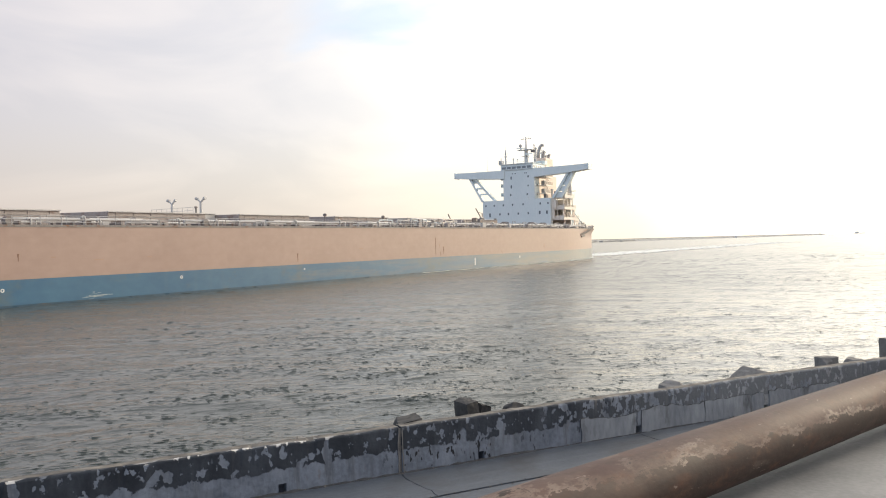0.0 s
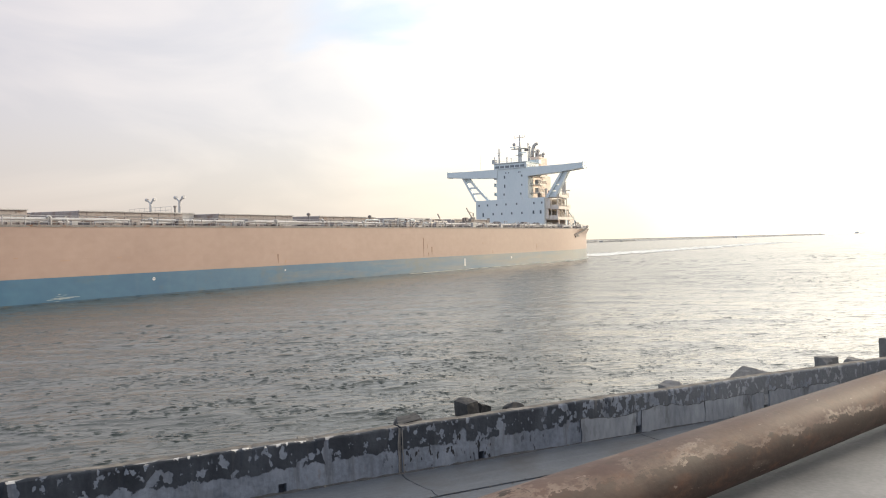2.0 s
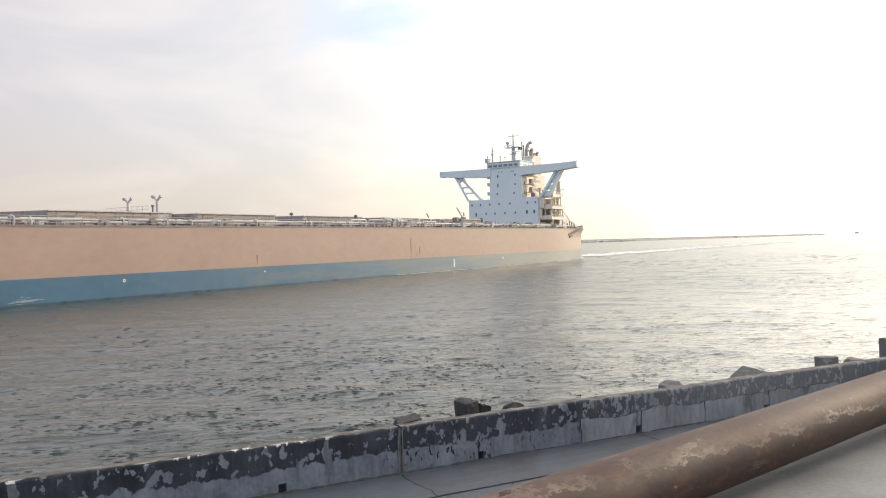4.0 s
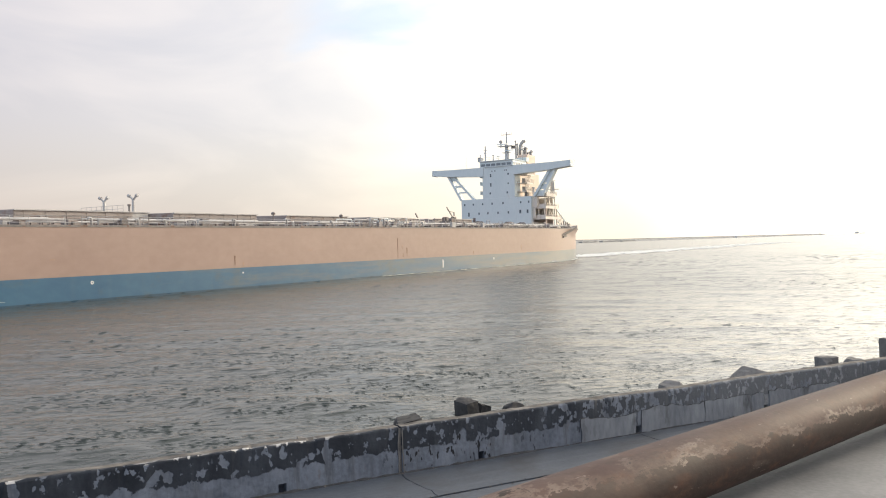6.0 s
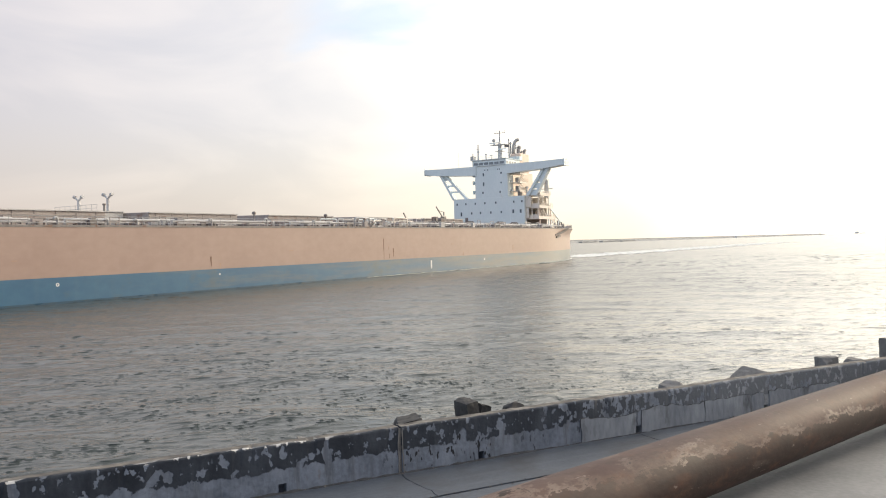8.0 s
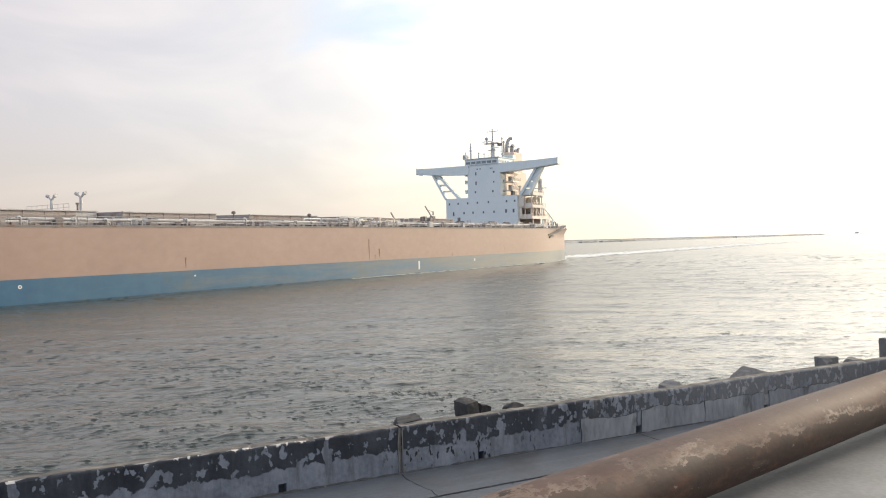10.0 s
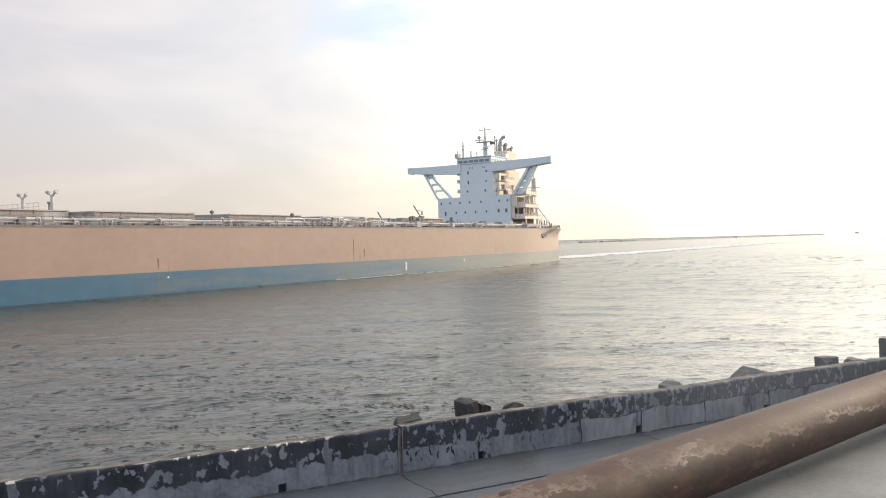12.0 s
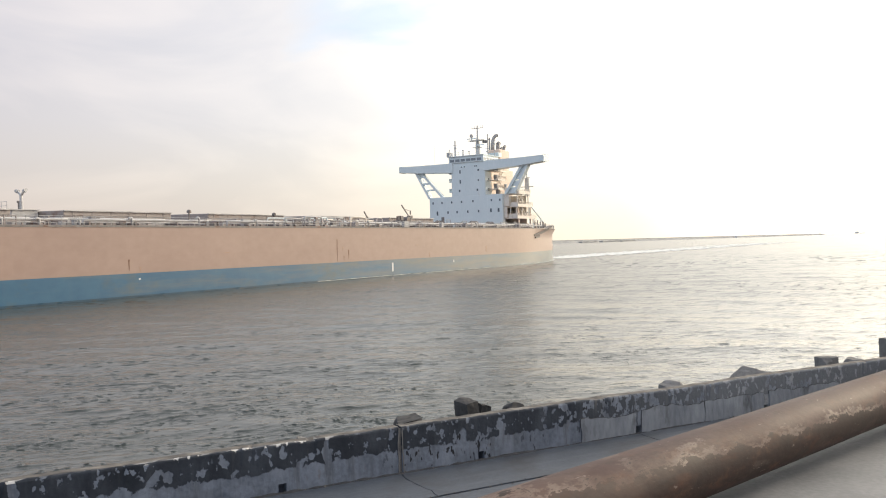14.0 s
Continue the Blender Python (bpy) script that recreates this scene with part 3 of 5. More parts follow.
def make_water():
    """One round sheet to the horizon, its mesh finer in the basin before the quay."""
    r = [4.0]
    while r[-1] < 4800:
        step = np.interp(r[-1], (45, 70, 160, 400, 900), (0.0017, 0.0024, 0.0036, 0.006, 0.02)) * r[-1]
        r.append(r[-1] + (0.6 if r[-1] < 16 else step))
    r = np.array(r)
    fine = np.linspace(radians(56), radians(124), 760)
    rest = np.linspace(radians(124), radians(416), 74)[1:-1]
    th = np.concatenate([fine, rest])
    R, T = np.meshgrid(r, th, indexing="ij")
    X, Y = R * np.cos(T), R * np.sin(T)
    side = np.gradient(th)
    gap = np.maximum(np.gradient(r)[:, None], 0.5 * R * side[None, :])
    size = 41.0
    bands, crests = wave_bands(np.random.default_rng(4), size, 1536, radians(-72))
    # gusts make darker and smoother patches
    gust = 1.0 + 0.28 * np.sin(X * 0.06 + 1.7 * np.sin(Y * 0.023)) * np.sin(Y * 0.05 + X * 0.011) + 0.2 * np.sin(X * 0.17 + Y * 0.09 + 2 * np.sin(Y * 0.11))
    Z, DX, DY = np.zeros_like(X), np.zeros_like(X), np.zeros_like(X)
    for n, (lo, hz, hx, hy) in enumerate(bands + crests):
        w = np.clip(lo / gap * 0.9 - 0.5, 0, 1)
        if n >= 5:
            w = w * gust
        if n == 7:
            w = w * np.clip((75 - R) / 35, 0, 1)
        elif n == 8:
            w = w * np.clip((R - 26) / 30, 0, 1) * np.clip((150 - R) / 80, 0, 1)
        elif n == 9:
            w = w * np.clip((R - 70) / 50, 0, 1)
        elif n == 10:
            w = w * np.clip((R - 130) / 90, 0, 1)
        a = 0.13 * n if n < 5 else (0.1, -0.1, 0.0, 0.12, -0.2, -0.1)[n - 5]
        c, s = math.cos(a), math.sin(a)
        U, V = X * c - Y * s + 17 * n, X * s + Y * c
        Z += w * sample(hz, U, V, size)
        dx, dy = sample(hx, U, V, size), sample(hy, U, V, size)
        DX += w * (dx * c + dy * s)
        DY += w * (dy * c - dx * s)
    nr, nt = R.shape
    co = np.stack([X + DX, Y + DY, Z], -1).reshape(-1, 3)
    a = (np.arange(nr - 1)[:, None] * nt + np.arange(nt)[None, :])
    b = (np.arange(nr - 1)[:, None] * nt + (np.arange(nt)[None, :] + 1) % nt)
    quads = np.stack([a, a + nt, b + nt, b], -1).reshape(-1, 4)
    me = bpy.data.meshes.new("water")
    me.vertices.add(len(co))
    me.vertices.foreach_set("co", co.reshape(-1))
    me.loops.add(quads.size)
    me.loops.foreach_set("vertex_index", quads.reshape(-1).astype(np.int32))
    me.polygons.add(len(quads))
    me.polygons.foreach_set("loop_start", (np.arange(len(quads)) * 4).astype(np.int32))
    me.update(calc_edges=True)
    me.polygons.foreach_set("use_smooth", [True] * len(quads))
    me.materials.append(M_WATER)
    return tagged(new("water", me), "grey-green harbour water with short wind ripples", "water", kind="structure")


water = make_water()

# ---- quay: local x along the parapet, y seaward, z up from the walkway ----
QUAY_Z = 3.435
QUAY = pose(-0.4526, 7.4406, QUAY_Z, 0, 0, 26.79)


def make_ground():
    bm = bmesh.new()
    box(bm, -600, 600, -500, 0.13, -4.6, -0.035)
    ob = part("ground", bm, M_GROUND)
    ob.matrix_world = QUAY
    return tagged(ob, "bare grey concrete ground of the quay", "ground", kind="structure")


def make_revetment():
    """Rubble slope from the parapet's back down into the water."""
    rng = random.Random(3)
    nx, ny = 150, 12
    verts, faces = [], []
    for j in range(ny):
        for i in range(nx):
            x = -60 + 120 * i / (nx - 1)
            y = 0.17 + 7.0 * j / (ny - 1)
            z = -0.12 - (y - 0.17) * 0.6 + (rng.uniform(-0.2, 0.12) if j else 0)
            verts.append((x + rng.uniform(-0.2, 0.2), y, z))
    for j in range(ny - 1):
        for i in range(nx - 1):
            a = j * nx + i
            faces.append((a, a + 1, a + nx + 1, a + nx))
    ob = sheet("revetment", verts, faces, M_STONE)
    ob.matrix_world = QUAY
    return tagged(ob, "rubble slope of dark armour stone behind the parapet", "revetment", kind="structure")


HOLES = [-1.15 + 2.033 * k for k in range(-8, 14)]


def make_panel(x0, x1, parent, seed):
    """One cast length of the parapet with a worn coping and square weep holes at its foot."""
    rng = random.Random(seed)
    cuts = {x0, x1}
    x = x0
    while x < x1 - 0.09:
        x += 0.035
        cuts.add(round(x, 3))
    holes = [h for h in HOLES if x0 + 0.1 < h < x1 - 0.1]
    xs = sorted(c for c in cuts if all(abs(c - h) > 0.06 for h in holes))
    for h in holes:
        xs += [h - 0.037, h + 0.037]
    xs.sort()
    prof = [(0.0, -0.05), (0.0, 0.085), (0.0, 0.24), (0.0, 0.425), (0.006, 0.438), (0.016, 0.446), (0.13, 0.442), (0.155, 0.425), (0.165, 0.3), (0.17, -0.6)]
    bm = bmesh.new()
    rows = []
    for x in xs:
        sway = noise.noise((x * 0.7, seed, 0)) * 0.012
        row = []
        for j, (y, z) in enumerate(prof):
            dy = noise.noise((x * 4, z * 9, seed)) * 0.006
            dz = (noise.noise((x * 5, 3, seed)) * 0.008 + 0.004 * noise.noise((x * 17, y * 30, seed)) + sway) if j >= 3 and j <= 7 else 0
            chip = max(0.0, noise.noise((x * 3.1, 9, seed)) + 0.4 * noise.noise((x * 12, 5, seed)) - 0.22)
            if j in (3, 4, 5):
                dy += min(0.02, 0.09 * chip)
                dz -= min(0.016, 0.07 * chip)
            row.append(bm.verts.new((x, y + dy, z + dz)))
        rows.append(row)
    for a, b in zip(rows, rows[1:]):
        xm = (a[0].co.x + b[0].co.x) / 2
        for j in range(len(prof) - 1):
            if j == 0 and any(abs(xm - h) < 0.03 for h in holes):
                deep = [bm.verts.new((v.co.x, 0.12, v.co.z)) for v in (a[0], b[0], b[1], a[1])]
                ring = (a[0], b[0], b[1], a[1])
                for k in range(4):
                    bm.faces.new((ring[k], ring[(k + 1) % 4], deep[(k + 1) % 4], deep[k]))
                bm.faces.new(deep)
                continue
            bm.faces.new((a[j], b[j], b[j + 1], a[j + 1]))
    for row in (rows[0], rows[-1]):
        bm.faces.new(row)
    return part("panel", bm, M_PARAPET, parent)


def make_parapet():
    wall = tagged(new("parapet_wall"), "low concrete parapet with flaking black paint", "wall", kind="structure")
    wall.matrix_world = QUAY
    edges = [-25.8 + 8.6 * k for k in range(8)]
    for i, (a, b) in enumerate(zip(edges, edges[1:])):
        make_panel(a + 0.014, b - 0.014, wall, 11 + i)
    for e in edges[1:-1]:
        bm = bmesh.new()
        box(bm, e - 0.012, e + 0.012, 0.012, 0.15, -0.04, 0.425)
        part("joint_filler", bm, M_JOINT, wall, "crumbling mortar joint")
        # narrow raised lips of old mortar on either side
        for d, splay in ((-0.02, -0.004), (0.022, 0.05)):
            bm = bmesh.new()
            rings = []
            for k in range(13):
                z = -0.02 + 0.45 * k / 12
                x = e + d + splay * max(0.0, 0.22 - z) * 4 * 0.2 + 0.01 * noise.noise((z * 6, e, d * 50)) + 0.005 * noise.noise((z * 21, e, 3))
                w = 0.006 + 0.006 * noise.noise((z * 15, e, d * 90))
                rings.append([bm.verts.new(q) for q in ((x - w, 0.012, z), (x - w * 0.6, -0.008, z), (x + w * 0.6, -0.008, z), (x + w, 0.012, z))])
            for a, b in zip(rings, rings[1:]):
                for k in range(3):
                    bm.faces.new((a[k], a[k + 1], b[k + 1], b[k]))
            part("mortar_lip", bm, M_JOINT, wall)
    # pieces of old cracked render along the wall's foot; dark strips paint shadow lines
    for i, (a, b) in enumerate(((2.12, 2.87), (2.96, 3.585), (3.59, 3.905), (3.925, 4.69), (4.695, 4.9), (5.0, 5.6), (5.605, 6.3))):
        n = 18
        for name, grow, y, mat in (("crack_shade", 0.007, -0.007, M_SHADE_DIRT), ("render_piece", 0.0, -0.011, M_RENDER)):
            bm = bmesh.new()
            cols = []
            for k in range(n + 1):
                f = k / n
                x = a + (b - a) * f
                top = 0.242 + 0.06 * noise.noise((x * 1.7, 4, 0)) + 0.03 * noise.noise((x * 8, 7, i)) + 0.014 * noise.noise((x * 27, 3, i)) + grow * (0.6 + noise.noise((x * 11, 5, 1)))
                col = [bm.verts.new((x, 0.02, -0.02))]
                for q in (0.0, 0.18, 0.36, 0.54, 0.72, 0.88, 1.0):
                    z = -0.02 + (top + 0.02) * q
                    # the sides run zigzag, both neighbours alike
                    side = (b if f > 0.5 else a) * 3
                    zig = (0.028 * noise.noise((z * 7, round(side) * 2.3, 1)) + 0.008 * noise.noise((z * 40, round(side), 2))) * (2 * abs(f - 0.5)) ** 4
                    wide = grow * (f * 2 - 1) * max(0.1, 0.7 + 1.4 * noise.noise((z * 13, side, 5)))
                    col.append(bm.verts.new((x + zig + wide, y + 0.004 * noise.noise((x * 6, z * 9, i)), z)))
                col.append(bm.verts.new((x, 0.02, top)))
                cols.append(col)
            for p, q in zip(cols, cols[1:]):
                for m in range(len(p) - 1):
                    bm.faces.new((p[m], q[m], q[m + 1], p[m + 1]))
            bm.faces.new(cols[0])
            bm.faces.new(cols[-1][::-1])
            part(name, bm, mat, wall)
    return wall


def make_paving():
    pav = tagged(new("pavement"), "grey cast concrete walkway slabs on the quay", "pavement", kind="structure")
    pav.matrix_world = QUAY
    rng = random.Random(8)

    def slab(x0, x1, y0, y1, top, mat, ragged=0.0):
        """A cast slab; its ends may wander where it has cracked off its neighbour."""
        bm = bmesh.new()
        n = 14 if ragged else 1
        rings = []
        for k in range(n + 1):
            y = y0 + (y1 - y0) * k / n
            ends = []
            for x in (x0, x1):
                c = round(x, 1)
                ends.append(x + ragged * (noise.noise((y * 2.2, c * 3.1, 0)) + 0.4 * noise.noise((y * 9, c, 4))))
            tip = rng.uniform(-0.003, 0.002)
            rings.append([bm.verts.new(q) for q in ((ends[0], y, -0.09), (ends[0], y, top - 0.004), (ends[0] + 0.004, y, top + tip), (ends[1] - 0.004, y, top + tip), (ends[1], y, top - 0.004), (ends[1], y, -0.09))])
        for a, b in zip(rings, rings[1:]):
            for k in range(6):
                bm.faces.new((a[k], a[(k + 1) % 6], b[(k + 1) % 6], b[k]))
        bm.faces.new(rings[0])
        bm.faces.new(rings[-1][::-1])
        part("slab", bm, mat, pav)

    for k in range(-5, 7):
        a, b = 4.3 * k, 4.3 * (k + 1)
        # a narrow cut runs from some weep holes across the walkway
        slab(a + 0.004, a + 2.905, -0.775, -0.002, 0.0, M_SLAB, 0.05)
        slab(a + 2.912, b - 0.004, -0.775, -0.002, 0.0, M_SLAB, 0.05)
        for y in (-0.788, -4.6, -8.4, -12.2):
            # right-hand slabs take the lighter colour that carries the glare
            slab(a + 0.006 + 1.4, b - 0.006 + 1.4, y - 3.78, y, -0.008, M_GLARESLAB if k >= 0 else M_SLAB)
    return pav


make_ground()
make_revetment()
make_parapet()
make_paving()


# ---- pipe on the quay ----
def make_pipe():
    """Welded steel line of 0.55 m across lying on the slabs, a little dented."""
    pipe = tagged(new("steel_pipe"), "long rusty steel pipe lying on the concrete quay", "pipe")
    pipe.matrix_world = pose(-2.321, 2.963, 3.672, 0, -0.756, 38.47)
    R, n = 0.266, 48
    bm = bmesh.new()
    rings = []
    steps = np.linspace(-1.5, 14.2, 160)
    for x in steps:
        ring = []
        for k in range(n):
            a = 2 * math.pi * k / n
            r = R * (1 + 0.008 * noise.noise((x * 0.8, math.cos(a) * 1.5, math.sin(a) * 1.5)) + 0.003 * noise.noise((x * 5, math.cos(a) * 5, math.sin(a) * 5)))
            ring.append(bm.verts.new((x, r * math.cos(a), r * math.sin(a))))
        rings.append(ring)
    for a, b in zip(rings, rings[1:]):
        for k in range(n):
            j = (k + 1) % n
            bm.faces.new((a[k], a[j], b[j], b[k]))
    for x, out in ((rings[0], rings[0][0].co.x), (rings[-1], rings[-1][0].co.x)):
        inner = [bm.verts.new((out, v.co.y * 0.95, v.co.z * 0.95)) for v in x]
        deep = [bm.verts.new((out + (1.5 if out < 0 else -1.5), v.co.y * 0.95, v.co.z * 0.95)) for v in x]
        for k in range(n):
            j = (k + 1) % n
            bm.faces.new((x[k], x[j], inner[j], inner[k]))
            bm.faces.new((inner[k], inner[j], deep[j], deep[k]))
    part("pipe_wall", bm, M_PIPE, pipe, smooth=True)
    return pipe


make_pipe()


# ---- stones behind the parapet ----
def make_stone(x, y, w, d, top, seed, name="armour_stone", label="rough dark armour stone behind the parapet", foot=-0.22, cuts=7, turn=0.0, lean=0.0, peak=0.0, mat=None):
    """A quarried block: a box with corners split off along flat planes, its faces a little rough."""
    rng = random.Random(seed)
    half = Vector((w / 2, d / 2, (top - foot) / 2))
    planes = []
    for k in range(cuts):
        q = Vector((rng.uniform(-1, 1), rng.uniform(-1, 1), rng.uniform(0.1, 1.0))).normalized()
        reach = sum(abs(q[i]) * half[i] for i in range(3))
        planes.append((q, reach * (rng.uniform(0.62, 0.86) if cuts > 3 else rng.uniform(0.8, 0.93))))
    for side in (-1, 1) if peak else ():
        q = Vector((side * peak, -0.1, 1)).normalized()
        planes.append((q, q.z * half.z - 0.01 + q.x * 0.1 * w))
    bm = bmesh.new()
    bmesh.ops.create_cube(bm, size=2)
    bmesh.ops.subdivide_edges(bm, edges=list(bm.edges), cuts=13, use_grid_fill=True)
    for v in bm.verts:
        c = v.co / max(abs(v.co.x), abs(v.co.y), abs(v.co.z))
        c = Vector([c[i] * half[i] for i in range(3)])
        for q, reach in planes:
            over = c.dot(q) - reach
            if over > 0:
                c -= q * over
        v.co = c + v.co.normalized() * (0.011 * noise.noise(c * 12 + Vector((seed, 5, 0))) + 0.004 * noise.noise(c * 40 + Vector((seed, 2, 0))))
    top_now = max(v.co.z for v in bm.verts)
    ob = part(name, bm, mat or M_STONE)
    ob.matrix_world = QUAY @ pose(x, y, top - top_now, rng.uniform(-3, 3), lean, turn)
    return tagged(ob, label, "stone", "armour stones")


make_stone(1.03, 0.5, 0.15, 0.24, 0.52, 1, label="squarish dark armour stone standing above the parapet", cuts=0, peak=0.1, turn=8, lean=-6, mat=M_WETSTONE)
make_stone(1.16, 0.56, 0.12, 0.2, 0.45, 2, label="small dark stone leaning on a larger one", cuts=4, lean=12, mat=M_WETSTONE)
make_stone(0.35, 0.5, 0.26, 0.3, 0.4, 3, cuts=2, turn=-10, lean=-9, mat=M_WETSTONE)
make_stone(1.62, 0.5, 0.22, 0.25, 0.415, 4, cuts=8, mat=M_WETSTONE)
make_stone(3.95, 0.5, 0.3, 0.3, 0.405, 5, label="rounded grey armour stone behind the parapet", cuts=6, peak=0.35)
make_stone(5.35, 0.52, 0.46, 0.4, 0.435, 6, label="broad peaked grey armour stone behind the parapet", cuts=2, peak=0.4, lean=-5)
make_stone(6.67, 0.45, 0.24, 0.2, 0.48, 7, label="blocky grey armour stone above the parapet", cuts=1)
make_stone(7.37, 0.5, 0.42, 0.3, 0.385, 8, cuts=9)
make_stone(8.37, 0.5, 0.36, 0.4, 0.6, 9, label="tall squared armour block beside the parapet", cuts=0)
make_stone(-0.73, 0.5, 0.2, 0.2, 0.345, 10, cuts=7)


def make_dirt():
    """Low broken ridge of damp dirt where the walkway meets the parapet."""
    bm = bmesh.new()
    x, rows = -6.5, []
    while x < 9.0:
        k = 0.5 + 0.9 * noise.noise((x * 1.3, 2, 0)) + 0.6 * noise.noise((x * 9, 6, 0))
        k = max(0.0, min(1.0, k))
        out, up = 0.004 + 0.03 * k, 0.001 + 0.016 * k
        rows.append([bm.verts.new(q) for q in ((x, -0.006 - out, -0.004), (x, -0.006 - out * 0.5, up * 0.7), (x, 0.004, up * 1.2))])
        x += 0.03
    for a, b in zip(rows, rows[1:]):
        for j in range(2):
            bm.faces.new((a[j], b[j], b[j + 1], a[j + 1]))
    ob = part("dirt", bm, M_SHADE_DIRT)
    ob.matrix_world = QUAY
    return tagged(ob, "dark dirt gathered along the parapet's foot", "dirt", kind="stuff")


make_dirt()


def make_debris():
    """Grit and concrete crumbs swept against the foot of the parapet and along the slab joint."""
    rng = random.Random(21)
    bm = bmesh.new()
    for i in range(1500):
        x = rng.uniform(-6, 9)
        if rng.random() < 0.7:
            y = -0.004 - abs(rng.gauss(0, 0.014))
        else:
            y = -0.785 + rng.gauss(0, 0.02)
        r = rng.uniform(0.003, 0.011) * (2.0 if rng.random() < 0.06 else 1)
        p = [Vector((rng.uniform(-1, 1), rng.uniform(-1, 1), 0)).normalized() * r * rng.uniform(0.7, 1.4) for k in range(3)]
        c = Vector((x, y, -0.003))
        v = [bm.verts.new(c + q) for q in p] + [bm.verts.new(c + Vector((0, 0, r * 1.3)))]
        for f in ((0, 1, 3), (1, 2, 3), (2, 0, 3)):
            bm.faces.new([v[k] for k in f])
    ob = part("debris", bm, M_GRIT)
    ob.matrix_world = QUAY
    return tagged(ob, "grit and concrete crumbs along the parapet's foot", "debris", kind="stuff")


make_debris()


# ---- bulk carrier: local x to the bow, y to port, z up from the waterline ----
DECK, PAINT = 8.42, 2.85
STERN, BOW = -141.0, 146.0
AXIS = Vector((0.5368, 0.8437, 0))     # from bow to stern
ABEAM = Vector((-0.8437, 0.5368, 0))   # away from the quay
MID, PATH = 95.0, 80.28 + 21.5


def ship_pose(t):
    p = AXIS * (MID - 2.039 * t - 0.0001 * t * t) + ABEAM * PATH
    return pose(p.x, p.y, 0, 0, 0, -122.47)


def half_breadth(x, z):
    """Half the hull's breadth at a station and height."""
    b = 21.5
    if x < -87:
        b -= 0.00495 * (-87 - x) ** 2
    if x > 92:
        b *= max(0.02, 1 - ((x - 92) / (BOW - 92 + 0.25 * min(z, 9))) ** 2.4)
    if x < -100 and z > 7.0:
        b += (z - 7.0) / 1.42 * 0.8 * min(1.0, (-100 - x) / 16)
    return max(b, 0.3)


def build_ship():
    ship = tagged(new("bulk_carrier"), "large orange and blue bulk carrier under way, white bridge aft", "ship")
    xs = list(np.linspace(STERN, BOW, 150))

    def hull_band(name, levels, mat, label):
        verts, faces = [], []
        n = len(levels)
        for side in (1, -1):
            base = len(verts)
            for x in xs:
                for z in levels:
                    verts.append((x, side * half_breadth(x, z), z))
            for i in range(len(xs) - 1):
                for j in range(n - 1):
                    a = base + i * n + j
                    faces.append((a, a + 1, a + n + 1, a + n) if side > 0 else (a + n, a + n + 1, a + 1, a))
        m = len(xs) * n
        for j in range(n - 1):
            faces.append((j, m + j, m + j + 1, j + 1))
        ob = sheet(name, verts, faces, mat, ship)
        ob.data.polygons.foreach_set("use_smooth", [True] * len(ob.data.polygons))
        ob["label"] = label
        return ob

    hull = hull_band("hull", [PAINT, 4.2, 5.6, 7.0, DECK], M_ORANGE, "faded orange steel topsides")
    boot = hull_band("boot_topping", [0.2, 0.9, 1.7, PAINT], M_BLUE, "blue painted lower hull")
    hull_band("waterline_band", [-2.0, -0.6, 0.22], M_WETBLUE, "wet dark blue paint along the waterline")
    verts, faces = [], []
    for x in xs:
        b = half_breadth(x, DECK)
        verts += [(x, b, DECK - 0.05), (x, -b, DECK - 0.05)]
    for i in range(len(xs) - 1):
        faces.append((2 * i, 2 * i + 1, 2 * i + 3, 2 * i + 2))
    sheet("main_deck", verts, faces, M_DECK, ship)["label"] = "reddish brown steel main deck"
    # fish plate along the deck's edge
    for side in (1, -1):
        verts, faces = [], []
        for x in xs:
            b = half_breadth(x, DECK) * side
            for dy, z in ((0.06, DECK - 0.12), (0.06, DECK + 0.12), (-0.06, DECK + 0.12), (-0.06, DECK - 0.12)):
                verts.append((x, b + dy * side, z))
        for i in range(len(xs) - 1):
            for k in range(4):
                a, c = i * 4 + k, i * 4 + (k + 1) % 4
                faces.append((a, c, c + 4, a + 4))
        sheet("gunwale_bar", verts, faces, M_MACH, ship)

    # ---- marks on the port side ----
    def mark(name, s, z0, z1, w, mat, parent, label=""):
        x = MID - s
        y = half_breadth(x, (z0 + z1) / 2)
        bm = bmesh.new()
        box(bm, x - w / 2, x + w / 2, y - 0.05, y + 0.03, z0, z1)
        return part(name, bm, mat, parent, label)

    def streak(s, z0, z1, w, mat, label, parent=hull):
        """A run that is widest at its head and thins out below."""
        x = MID - s
        y = half_breadth(x, (z0 + z1) / 2)
        bm = bmesh.new()
        n, rings = 7, []
        for k in range(n + 1):
            f = k / n
            z = z1 + (z0 - z1) * f
            q = w / 2 * (1 - 0.75 * f) * (0.75 + 0.5 * noise.noise((z * 3, s, 0)))
            c = x + 0.05 * noise.noise((z * 1.3, s, 5))
            rings.append([bm.verts.new(p) for p in ((c - q, y - 0.05, z), (c - q, y + 0.02, z), (c + q, y + 0.02, z), (c + q, y - 0.05, z))])
        for a, b in zip(rings, rings[1:]):
            for k in range(4):
                bm.faces.new((a[k], a[(k + 1) % 4], b[(k + 1) % 4], b[k]))
        bm.faces.new(rings[0])
        bm.faces.new(rings[-1][::-1])
        part("rust_streak", bm, mat, parent, label)

    for s, z0, z1, w in ((86.0, 3.2, 4.5, 0.3), (123.6, 2.95, 6.5, 0.24), (126.4, 3.4, 4.8, 0.46), (44.4, 4.7, 5.5, 0.2), (125.2, 3.1, 3.8, 0.16)):
        streak(s, z0, z1, w, M_RUST, "dark rust streak below a scupper")
